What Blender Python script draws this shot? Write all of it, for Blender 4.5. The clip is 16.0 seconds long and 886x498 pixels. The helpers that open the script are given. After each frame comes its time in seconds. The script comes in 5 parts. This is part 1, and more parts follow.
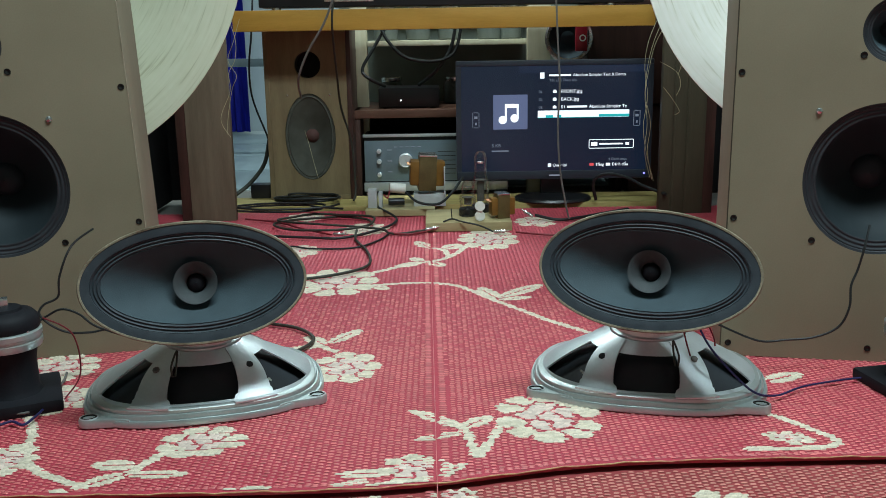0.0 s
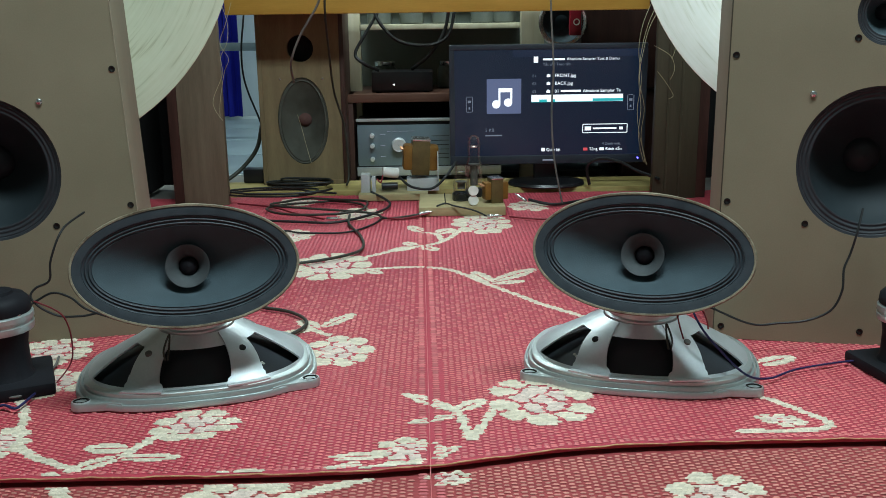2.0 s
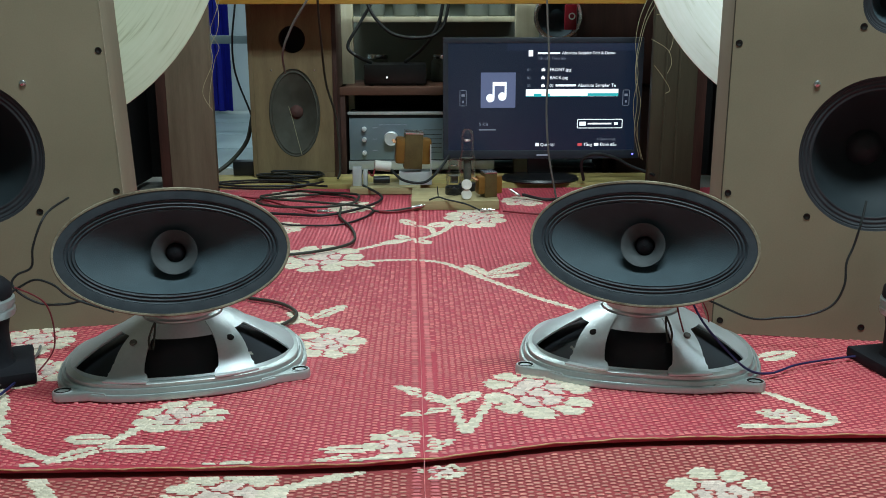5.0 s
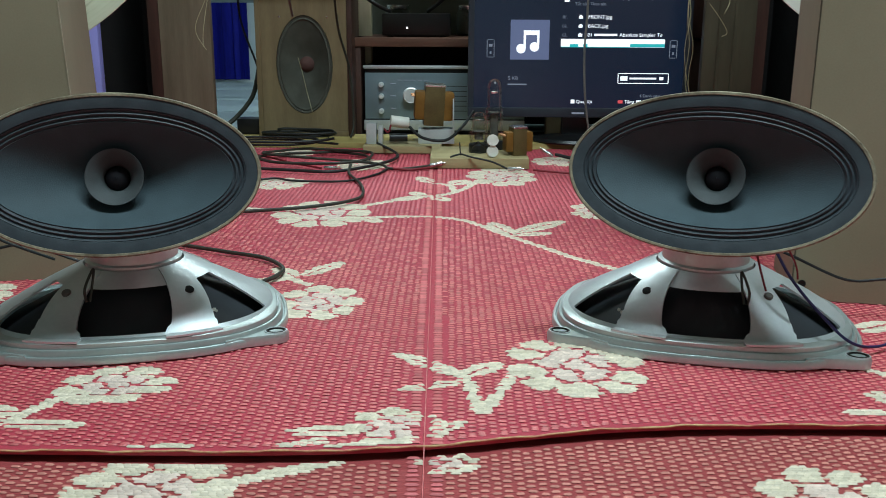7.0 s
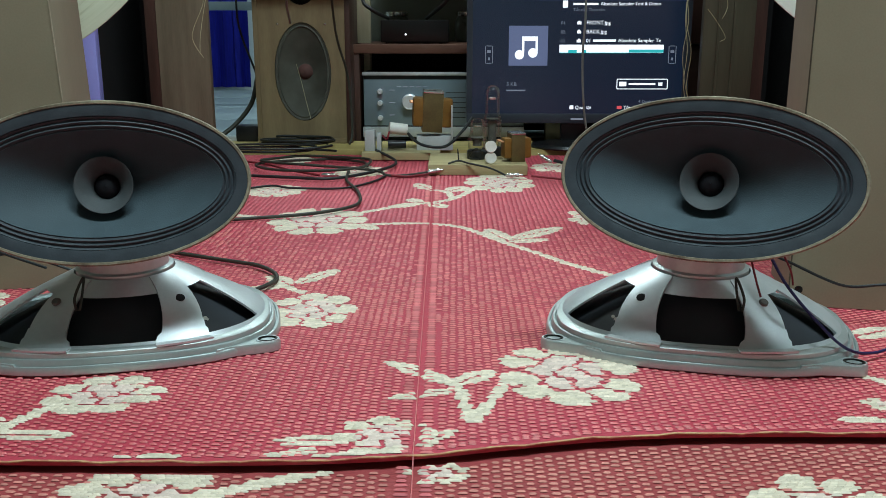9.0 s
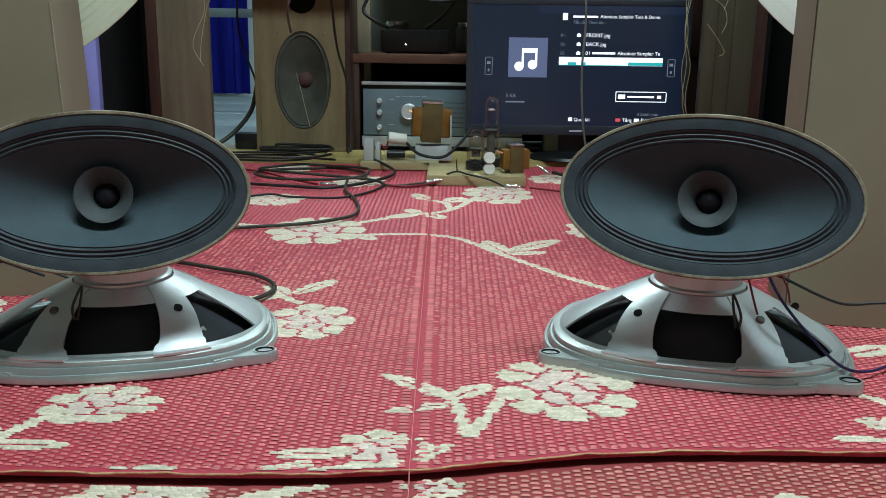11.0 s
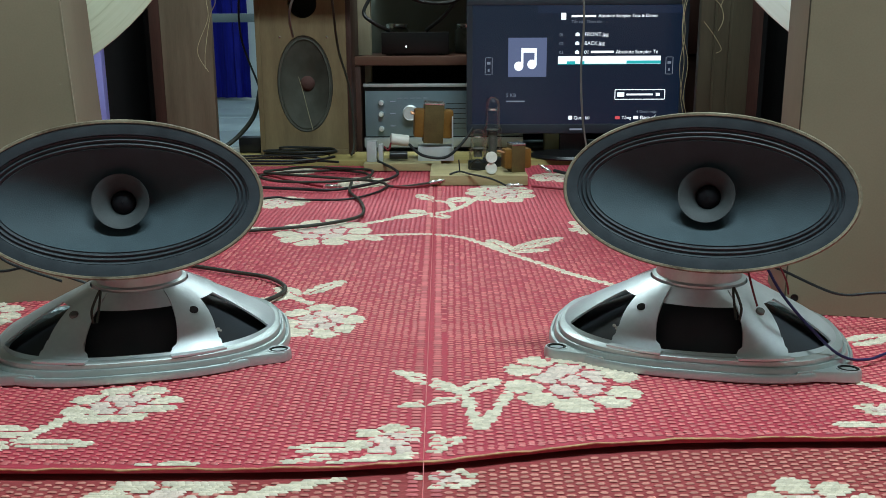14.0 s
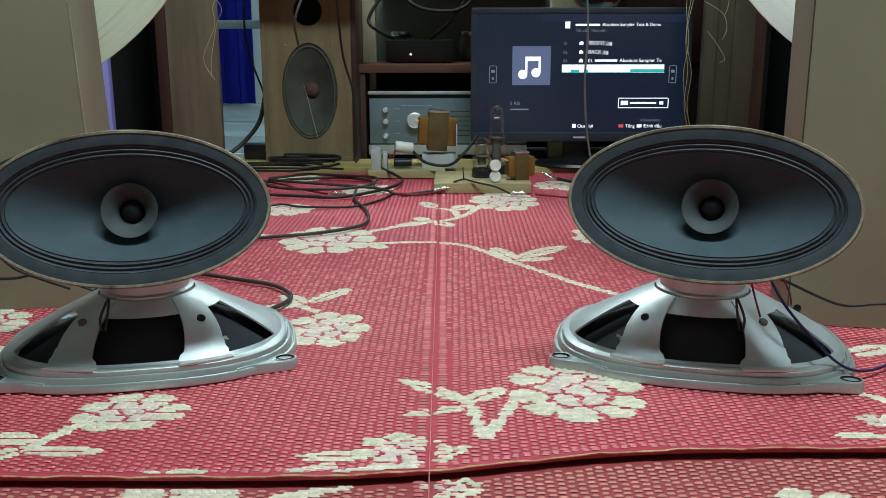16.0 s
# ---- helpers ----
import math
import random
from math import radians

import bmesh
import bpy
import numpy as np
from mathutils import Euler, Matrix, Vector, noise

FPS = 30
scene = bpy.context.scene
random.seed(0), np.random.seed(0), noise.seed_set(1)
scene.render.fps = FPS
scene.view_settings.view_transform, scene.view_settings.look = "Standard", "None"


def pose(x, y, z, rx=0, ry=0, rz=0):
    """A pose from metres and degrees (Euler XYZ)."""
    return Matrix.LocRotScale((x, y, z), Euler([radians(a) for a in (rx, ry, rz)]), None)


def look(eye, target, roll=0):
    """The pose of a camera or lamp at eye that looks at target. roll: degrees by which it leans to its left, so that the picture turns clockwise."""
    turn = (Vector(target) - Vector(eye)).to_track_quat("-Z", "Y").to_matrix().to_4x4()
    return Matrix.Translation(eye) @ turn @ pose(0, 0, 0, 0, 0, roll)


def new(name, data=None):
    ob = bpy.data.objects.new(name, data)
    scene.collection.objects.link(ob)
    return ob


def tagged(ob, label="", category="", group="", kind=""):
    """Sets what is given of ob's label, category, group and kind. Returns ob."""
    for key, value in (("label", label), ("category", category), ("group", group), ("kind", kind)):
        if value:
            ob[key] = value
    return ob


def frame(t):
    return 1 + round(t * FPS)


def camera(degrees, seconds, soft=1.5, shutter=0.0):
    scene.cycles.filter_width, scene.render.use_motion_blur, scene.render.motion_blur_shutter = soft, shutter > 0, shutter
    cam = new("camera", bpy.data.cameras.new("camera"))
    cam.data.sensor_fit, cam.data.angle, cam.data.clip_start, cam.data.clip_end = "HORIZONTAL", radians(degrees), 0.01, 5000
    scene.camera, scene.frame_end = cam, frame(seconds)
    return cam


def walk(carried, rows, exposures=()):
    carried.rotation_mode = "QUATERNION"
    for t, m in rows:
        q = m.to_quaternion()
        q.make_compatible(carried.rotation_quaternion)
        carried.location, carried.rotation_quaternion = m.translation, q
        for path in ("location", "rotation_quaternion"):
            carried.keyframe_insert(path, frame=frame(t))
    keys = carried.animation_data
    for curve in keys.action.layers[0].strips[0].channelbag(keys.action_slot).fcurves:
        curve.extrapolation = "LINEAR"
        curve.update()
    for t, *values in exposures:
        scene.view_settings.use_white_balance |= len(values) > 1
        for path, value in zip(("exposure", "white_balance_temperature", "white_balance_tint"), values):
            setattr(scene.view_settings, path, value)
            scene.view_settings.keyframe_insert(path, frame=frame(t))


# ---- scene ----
cam = camera(51.8, 16.0, soft=0.85, shutter=0.5)
PATH = [
    (0, (0.051, 0.074, 0.435), (0.058, 2.021, -0.023), -0.9),
    (0.5, (0.05, 0.075, 0.433), (0.058, 2.02, -0.032), -0.9),
    (1, (0.052, 0.076, 0.432), (0.067, 2.02, -0.04), -0.8),
    (1.5, (0.051, 0.073, 0.432), (0.072, 2.014, -0.049), -0.8),
    (2, (0.051, 0.076, 0.431), (0.072, 2.016, -0.057), -0.8),
    (2.5, (0.051, 0.071, 0.432), (0.074, 2.01, -0.057), -0.7),
    (3, (0.051, 0.073, 0.431), (0.077, 2.013, -0.054), -0.7),
    (5.5, (0.044, 0.127, 0.391), (0.089, 2.066, -0.097), 0.0),
    (6, (0.053, 0.2, 0.345), (0.091, 2.137, -0.151), 0.1),
    (6.5, (0.062, 0.271, 0.316), (0.082, 2.21, -0.176), -0.3),
    (7, (0.063, 0.307, 0.303), (0.045, 2.242, -0.203), 0.3),
    (7.5, (0.065, 0.322, 0.303), (0.028, 2.259, -0.195), 0.3),
    (8, (0.066, 0.322, 0.3), (0.024, 2.259, -0.195), 0.1),
    (8.5, (0.069, 0.317, 0.301), (0.028, 2.254, -0.194), -0.1),
    (9, (0.074, 0.313, 0.302), (0.047, 2.251, -0.19), -0.0),
    (11.5, (0.071, 0.312, 0.308), (0.05, 2.255, -0.165), 0.8),
    (12, (0.069, 0.31, 0.308), (0.048, 2.254, -0.163), 0.6),
    (12.5, (0.068, 0.308, 0.309), (0.045, 2.252, -0.16), 0.4),
    (13, (0.067, 0.3, 0.308), (0.042, 2.245, -0.161), 0.0),
    (13.5, (0.067, 0.289, 0.309), (0.045, 2.232, -0.167), -0.2),
    (14, (0.067, 0.289, 0.313), (0.044, 2.231, -0.164), -0.3),
    (14.5, (0.066, 0.289, 0.313), (0.042, 2.232, -0.161), -0.2),
    (15, (0.064, 0.288, 0.314), (0.037, 2.231, -0.159), -0.2),
    (15.5, (0.065, 0.286, 0.317), (0.036, 2.229, -0.155), -0.2),
    (16, (0.064, 0.283, 0.319), (0.036, 2.228, -0.147), -0.1),
]
walk(cam, [(t, look(eye, target, roll)) for t, eye, target, roll in PATH])

# ---- world, lamps, exposure ----
world = bpy.data.worlds.new("room_air")
scene.world = world
world.use_nodes = True
world.node_tree.nodes["Background"].inputs[0].default_value = (1.0, 0.98, 0.92, 1)
world.node_tree.nodes["Background"].inputs[1].default_value = 0.08
scene.view_settings.exposure = 0.0


def area_lamp(name, where, sx, sy, watts, colour):
    d = bpy.data.lights.new(name, "AREA")
    d.shape, d.size, d.size_y, d.energy, d.color = "RECTANGLE", sx, sy, watts, colour
    ob = new(name, d)
    ob.matrix_world = pose(*where)
    return ob


area_lamp("tube_light", (0.4, 0.66, 2.2), 1.3, 0.4, 57.0, (0.755, 0.975, 1.04))
# unseen lamp, added to brighten the back shelf and its post
area_lamp("back_tube_light", (0.02, 2.5, 1.0), 0.6, 0.04, 3.2, (0.8, 0.97, 1.0))
# unseen lamp, added to brighten the far wall
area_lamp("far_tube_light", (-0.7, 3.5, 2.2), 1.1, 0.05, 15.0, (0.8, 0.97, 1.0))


# ---- materials ----
def material(name, col, col2=None, scale=30.0, rough=0.6, metal=0.0, bump=0.15, stretch=(1, 1, 1), fine=400.0, rnd=0.0, spec=0.4, speck=0.25):
    """Two scales of variation: broad stains and fine grain, in object-free world-size coordinates."""
    m = bpy.data.materials.new(name)
    m.use_nodes = True
    nt = m.node_tree
    b = nt.nodes["Principled BSDF"]
    b.inputs["Roughness"].default_value, b.inputs["Metallic"].default_value = rough, metal
    b.inputs["Specular IOR Level"].default_value = spec
    col2 = col2 or tuple(c * 0.72 for c in col)
    tc = nt.nodes.new("ShaderNodeTexCoord")
    mp = nt.nodes.new("ShaderNodeMapping")
    mp.inputs["Scale"].default_value = stretch
    nt.links.new(tc.outputs["Object"], mp.inputs[0])
    n1, n2 = nt.nodes.new("ShaderNodeTexNoise"), nt.nodes.new("ShaderNodeTexNoise")
    n1.inputs["Scale"].default_value, n1.inputs["Detail"].default_value = scale, 6
    n2.inputs["Scale"].default_value, n2.inputs["Detail"].default_value = fine, 3
    for n in (n1, n2):
        nt.links.new(mp.outputs[0], n.inputs["Vector"])
    mixf = nt.nodes.new("ShaderNodeMix")
    mixf.inputs[0].default_value = speck
    nt.links.new(n1.outputs[0], mixf.inputs[2])
    nt.links.new(n2.outputs[0], mixf.inputs[3])
    ramp = nt.nodes.new("ShaderNodeValToRGB")
    ramp.color_ramp.elements[0].position, ramp.color_ramp.elements[1].position = 0.34, 0.66
    ramp.color_ramp.elements[0].color, ramp.color_ramp.elements[1].color = (*col2, 1), (*col, 1)
    nt.links.new(mixf.outputs[0], ramp.inputs[0])
    out = ramp.outputs[0]
    if rnd:
        geo = nt.nodes.new("ShaderNodeNewGeometry")
        hsv = nt.nodes.new("ShaderNodeHueSaturation")
        mr = nt.nodes.new("ShaderNodeMapRange")
        mr.inputs[3].default_value, mr.inputs[4].default_value = 1 - rnd, 1 + rnd
        nt.links.new(geo.outputs["Random Per Island"], mr.inputs[0])
        nt.links.new(mr.outputs[0], hsv.inputs["Value"])
        nt.links.new(out, hsv.inputs["Color"])
        out = hsv.outputs[0]
    nt.links.new(out, b.inputs["Base Color"])
    mr2 = nt.nodes.new("ShaderNodeMapRange")
    mr2.inputs[3].default_value, mr2.inputs[4].default_value = max(rough - 0.12, 0.03), min(rough + 0.12, 1)
    nt.links.new(n1.outputs[0], mr2.inputs[0])
    nt.links.new(mr2.outputs[0], b.inputs["Roughness"])
    if bump:
        bp = nt.nodes.new("ShaderNodeBump")
        bp.inputs["Strength"].default_value, bp.inputs["Distance"].default_value = bump, 0.002
        nt.links.new(mixf.outputs[0], bp.inputs["Height"])
        nt.links.new(bp.outputs[0], b.inputs["Normal"])
    return m


def glow(name, col, strength):
    m = bpy.data.materials.new(name)
    m.use_nodes = True
    b = m.node_tree.nodes["Principled BSDF"]
    b.inputs["Base Color"].default_value = (0.01, 0.01, 0.012, 1)
    b.inputs["Roughness"].default_value = 0.25
    b.inputs["Emission Color"].default_value = (*col, 1)
    b.inputs["Emission Strength"].default_value = strength
    return m


def glass_material(name, tint):
    """Thin blown glass: clear straight through, glossy at the rim."""
    m = bpy.data.materials.new(name)
    m.use_nodes = True
    nt = m.node_tree
    nt.nodes.remove(nt.nodes["Principled BSDF"])
    tr, gl, fr, mx = (nt.nodes.new(n) for n in ("ShaderNodeBsdfTransparent", "ShaderNodeBsdfGlossy", "ShaderNodeFresnel", "ShaderNodeMixShader"))
    tr.inputs[0].default_value = (*tint, 1)
    gl.inputs["Roughness"].default_value = 0.2
    fr.inputs[0].default_value = 1.5
    sc = nt.nodes.new("ShaderNodeMath")
    sc.operation = "MULTIPLY"
    sc.inputs[1].default_value = 0.4
    nt.links.new(fr.outputs[0], sc.inputs[0])
    nt.links.new(sc.outputs[0], mx.inputs[0])
    nt.links.new(tr.outputs[0], mx.inputs[1])
    nt.links.new(gl.outputs[0], mx.inputs[2])
    nt.links.new(mx.outputs[0], nt.nodes["Material Output"].inputs[0])
    return m


MDF = material("raw_fibreboard", (0.262, 0.218, 0.142), (0.215, 0.178, 0.113), 7, 0.75, bump=0.08, fine=500)
MDF_EDGE = material("fibreboard_edge", (0.27, 0.235, 0.16), (0.22, 0.187, 0.127), 12, 0.8, bump=0.15, stretch=(1, 1, 0.2), fine=350)
WORN_EDGE = material("pale_worn_fibreboard", (0.4, 0.34, 0.25), (0.28, 0.23, 0.16), 30, 0.8, bump=0.1)
ALU = material("folded_aluminium", (0.62, 0.64, 0.64), (0.5, 0.52, 0.52), 20, 0.45, 0.4, bump=0.05)
BLACK_CONE = material("black_paper_cone", (0.028, 0.031, 0.036), (0.018, 0.02, 0.024), 40, 0.62, bump=0.2, fine=900)
WOOFER_CONE = material("dark_slate_paper_cone", (0.02, 0.028, 0.032), (0.013, 0.019, 0.022), 25, 0.65, bump=0.3, fine=900, spec=0.25)
GREY_CONE = material("slate_paper_cone", (0.054, 0.08, 0.092), (0.04, 0.059, 0.069), 25, 0.7, bump=0.3, fine=900, spec=0.25)
DUSTY_CONE = material("dusty_grey_brown_cone", (0.088, 0.09, 0.073), (0.058, 0.057, 0.045), 30, 0.8, bump=0.3, fine=900, spec=0.2)
SURROUND = material("doped_cloth_surround", (0.042, 0.053, 0.062), (0.027, 0.035, 0.042), 60, 0.5, bump=0.2, fine=900)
WHIZZER = material("grey_paper_whizzer", (0.054, 0.062, 0.064), (0.037, 0.043, 0.045), 60, 0.7, bump=0.2, fine=900)
RIM = material("worn_card_gasket", (0.36, 0.32, 0.22), (0.07, 0.045, 0.025), 22, 0.6, bump=0.4, fine=300)
# struts' stronger catch of light is put into SILVER; SILVER_DULL is toned down
SILVER = material("silver_hammered_paint", (0.7, 0.74, 0.75), (0.58, 0.62, 0.63), 14, 0.4, 0.72, bump=0.2, fine=260)
SILVER_DULL = material("silver_paint_toned_down", (0.56, 0.61, 0.6), (0.43, 0.48, 0.47), 14, 0.4, 0.75, bump=0.12, fine=260)
STEEL = material("zinc_plated_steel", (0.78, 0.79, 0.78), (0.56, 0.56, 0.54), 30, 0.25, 0.95, bump=0.05)
CHROME = material("satin_aluminium_knob", (0.85, 0.87, 0.88), (0.75, 0.77, 0.78), 40, 0.42, 0.6, bump=0.04)
SCREW = material("black_screw", (0.02, 0.018, 0.016), rough=0.45, metal=0.5)
RED_BASE = material("red_woven_mat", (0.5, 0.052, 0.078), (0.39, 0.034, 0.057), 9, 0.6, bump=0.9, stretch=(0.3, 6, 1), fine=150, speck=0.5, spec=0.3)
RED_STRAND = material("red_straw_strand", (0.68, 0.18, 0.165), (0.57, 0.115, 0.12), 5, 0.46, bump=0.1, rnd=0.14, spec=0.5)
DEEP_STRAND = material("deep_red_straw_strand", (0.58, 0.09, 0.112), (0.48, 0.055, 0.08), 5, 0.46, bump=0.1, rnd=0.12, spec=0.5)
CREAM_STRAND = material("cream_straw_strand", (0.73, 0.62, 0.49), (0.58, 0.49, 0.36), 18, 0.55, bump=0.2, stretch=(1, 6, 1), rnd=0.14, spec=0.3)
BLUSH_STRAND = material("blush_cream_straw_strand", (0.73, 0.58, 0.49), (0.58, 0.44, 0.37), 18, 0.55, bump=0.2, stretch=(1, 6, 1), rnd=0.14, spec=0.3)
DUSTY_BASE = material("dusty_red_woven_mat", (0.38, 0.065, 0.066), (0.27, 0.045, 0.047), 9, 0.7, bump=0.9, stretch=(0.3, 6, 1), fine=150, speck=0.5, spec=0.2)
DUSTY_STRAND = material("dusty_tan_straw_strand", (0.62, 0.24, 0.19), (0.48, 0.16, 0.13), 6, 0.6, bump=0.1, rnd=0.15, spec=0.3)
TILE_GREY = material("blue_grey_floor_tile", (0.3, 0.38, 0.41), (0.24, 0.31, 0.34), 6, 0.35, bump=0.05)
GROUT = material("pale_tile_grout", (0.62, 0.68, 0.68), (0.5, 0.56, 0.56), 20, 0.8)
PIPING = material("yellow_mat_piping", (0.62, 0.42, 0.2), (0.4, 0.07, 0.06), 70, 0.7, bump=0.3)
CEMENT = material("grey_cement_floor", (0.3, 0.29, 0.26), (0.2, 0.195, 0.17), 5, 0.8, bump=0.3)
PLANK_Y = material("yellow_planed_wood", (0.44, 0.35, 0.13), (0.31, 0.23, 0.075), 9, 0.6, bump=0.2, stretch=(1, 8, 8), fine=120)
BEAM_Y = material("varnished_yellow_wood", (0.5, 0.27, 0.05), (0.38, 0.195, 0.03), 6, 0.4, bump=0.08, stretch=(0.6, 6, 6), fine=120)
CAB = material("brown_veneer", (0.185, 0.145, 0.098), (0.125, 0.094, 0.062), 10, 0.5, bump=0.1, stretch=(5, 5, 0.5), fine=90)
# right cabinet's shadow is put into this olive brown; also the dark joint
CAB_SHADE_AND_JOINT = material("olive_shade_and_joint", (0.068, 0.058, 0.034), (0.045, 0.037, 0.022), 10, 0.5, bump=0.1, stretch=(5, 5, 0.5), fine=90)
CAB_DARK = material("dark_brown_wood", (0.07, 0.03, 0.022), (0.035, 0.016, 0.012), 10, 0.45, bump=0.1, stretch=(5, 5, 0.5), fine=90)
GREEN_BOARD = material("grey_green_board", (0.26, 0.29, 0.25), (0.18, 0.2, 0.17), 6, 0.8)
# near-black that stands in for the shade inside openings
OPENING_SHADE = material("opening_shade_black", (0.012, 0.01, 0.01), rough=0.9)
BAFFLE = material("tan_plywood_baffle", (0.225, 0.165, 0.085), (0.15, 0.105, 0.053), 8, 0.75, bump=0.15, stretch=(4, 4, 0.6), fine=100)
HORN = material("white_spun_horn", (0.92, 0.89, 0.83), (0.84, 0.81, 0.73), 4, 0.5, bump=0.2, fine=60)
hn = HORN.node_tree
htc, hsep, hcomb = hn.nodes.new("ShaderNodeTexCoord"), hn.nodes.new("ShaderNodeSeparateXYZ"), hn.nodes.new("ShaderNodeCombineXYZ")
hn.links.new(htc.outputs["Object"], hsep.inputs[0])


def sums(op, a, b):
    n = hn.nodes.new("ShaderNodeMath")
    n.operation = op
    for k, v in enumerate((a, b)):
        if isinstance(v, (int, float)):
            n.inputs[k].default_value = v
        else:
            hn.links.new(v, n.inputs[k])
    return n.outputs[0]


# streaks that run round the flare: noise stretched along the angle
radius = sums("SQRT", sums("ADD", sums("POWER", hsep.outputs[0], 2.0), sums("POWER", hsep.outputs[1], 2.0)), 0.0)
hn.links.new(sums("MULTIPLY", radius, 190.0), hcomb.inputs[0])
hn.links.new(sums("MULTIPLY", sums("ARCTAN2", hsep.outputs[1], hsep.outputs[0]), 3.2), hcomb.inputs[1])
wv = hn.nodes.new("ShaderNodeTexNoise")
wv.inputs["Scale"].default_value, wv.inputs["Detail"].default_value = 1.0, 4.0
hn.links.new(hcomb.outputs[0], wv.inputs["Vector"])
hr = hn.nodes.new("ShaderNodeValToRGB")
hr.color_ramp.elements[0].position, hr.color_ramp.elements[1].position = 0.27, 0.43
hr.color_ramp.elements[0].color, hr.color_ramp.elements[1].color = (0.7, 0.69, 0.6, 1), (0.95, 0.95, 0.92, 1)
top_streak = hr.color_ramp.elements.new(0.66)
top_streak.color = (1, 1, 1, 1)
hn.links.new(wv.outputs[0], hr.inputs[0])
hm = hn.nodes.new("ShaderNodeMix")
hm.data_type, hm.blend_type = "RGBA", "MULTIPLY"
hm.inputs[0].default_value = 1.0
hb = hn.nodes["Principled BSDF"]
hn.links.new(hb.inputs["Base Color"].links[0].from_socket, hm.inputs[6])
hn.links.new(hr.outputs[0], hm.inputs[7])
hn.links.new(hm.outputs[2], hb.inputs["Base Color"])
# darker, creamier copy of HORN for the left horn
CREAM_HORN = HORN.copy()
CREAM_HORN.name = "cream_spun_horn"
for node in CREAM_HORN.node_tree.nodes:
    if node.type == "VALTORGB" and len(node.color_ramp.elements) == 3:
        for e in node.color_ramp.elements:
            e.color = (e.color[0] * 0.78, e.color[1] * 0.8, e.color[2] * 0.66, 1)
BLACK_PL = material("black_plastic", (0.014, 0.014, 0.016), (0.009, 0.009, 0.01), 20, 0.35, bump=0.05)
BLACK_RUB = material("black_rubber_cable", (0.016, 0.018, 0.018), (0.01, 0.011, 0.011), 20, 0.5, bump=0.05)
GREY_CABLE = material("grey_cable_jacket", (0.16, 0.15, 0.135), (0.11, 0.1, 0.09), 20, 0.5, bump=0.05)
OLIVE_CABLE = material("olive_grey_cable", (0.038, 0.038, 0.028), (0.026, 0.026, 0.019), 20, 0.5, bump=0.05)
RED_WIRE = material("dark_red_wire", (0.2, 0.012, 0.02), rough=0.45, bump=0.05)
BLUE_WIRE = material("navy_wire", (0.02, 0.02, 0.09), rough=0.45, bump=0.05)
STRAW = material("pale_straw_thread", (0.45, 0.42, 0.27), (0.32, 0.28, 0.15), 40, 0.7)
WALL_B = material("pale_blue_wall_paint", (0.55, 0.63, 0.66), (0.44, 0.52, 0.55), 3, 0.7, bump=0.1)
# tone of the unseen walls and ceiling, kept low to cut bounced light
UNSEEN_WALL = material("unseen_wall_grey_green", (0.34, 0.36, 0.32), (0.26, 0.28, 0.25), 3, 0.8, bump=0.1)
BLUE_CLOTH = material("royal_blue_cloth", (0.012, 0.02, 0.42), (0.006, 0.01, 0.25), 20, 0.8, bump=0.3, stretch=(6, 6, 0.5))
# violet light falling on the strip is put into this colour
VIOLET_LIT = material("violet_lit_strip", (0.42, 0.42, 0.95), (0.36, 0.36, 0.88), 6, 0.6, bump=0.1)
CREAM_WOOD = material("cream_painted_wood", (0.62, 0.58, 0.42), (0.5, 0.45, 0.3), 10, 0.6, bump=0.2, stretch=(6, 6, 0.6))
AMP_FACE = material("blue_grey_amp_front", (0.24, 0.31, 0.35), (0.19, 0.25, 0.29), 10, 0.4, 0.5, bump=0.04)
AMBER = material("amber_varnish_paper", (0.24, 0.115, 0.022), (0.15, 0.065, 0.01), 30, 0.4, bump=0.2)
CORE = material("lacquered_iron_core", (0.15, 0.105, 0.04), (0.09, 0.062, 0.024), 30, 0.45, 0.3, bump=0.3, stretch=(1, 20, 1))
BOARD = material("pine_breadboard", (0.44, 0.36, 0.19), (0.33, 0.26, 0.125), 12, 0.6, bump=0.15, stretch=(0.8, 8, 8), fine=90)
WHITE_PL = material("white_ceramic_plastic", (0.75, 0.74, 0.68), (0.62, 0.6, 0.53), 40, 0.4, bump=0.05)
RED_PL = material("red_plastic", (0.35, 0.015, 0.03), rough=0.4)
BEZEL = material("slate_black_plastic", (0.03, 0.036, 0.048), (0.022, 0.027, 0.036), 20, 0.4, bump=0.05)
JAR = material("dull_grey_green_jar", (0.12, 0.13, 0.11), (0.07, 0.08, 0.065), 15, 0.3, bump=0.03)
MATTE_BLACK = material("matte_black_casting", (0.014, 0.014, 0.018), (0.007, 0.007, 0.009), 18, 0.65, bump=0.3, spec=0.2)
COPPER = material("bare_copper", (0.6, 0.3, 0.16), rough=0.35, metal=0.9)
NAVY = glow("screen_navy", (0.010, 0.026, 0.066), 0.36)
NAVY2 = glow("screen_slate", (0.016, 0.032, 0.078), 0.5)
TILE = glow("screen_tile_blue", (0.11, 0.145, 0.27), 0.9)
SCR_WHITE = glow("screen_white", (0.85, 0.93, 1.0), 1.25)
SCR_GREY = glow("screen_grey", (0.3, 0.36, 0.46), 0.55)
SCR_TEAL = glow("screen_teal", (0.02, 0.5, 0.55), 0.9)
SCR_RED = glow("screen_red", (0.8, 0.1, 0.12), 0.8)
LED_BLUE = glow("blue_led", (0.1, 0.1, 1.0), 6.0)
LED_WHITE = glow("white_led", (0.9, 0.95, 1.0), 3.0)
TUBE_GLOW = glow("lamp_tube_glow", (0.77, 0.97, 1.0), 45.0)
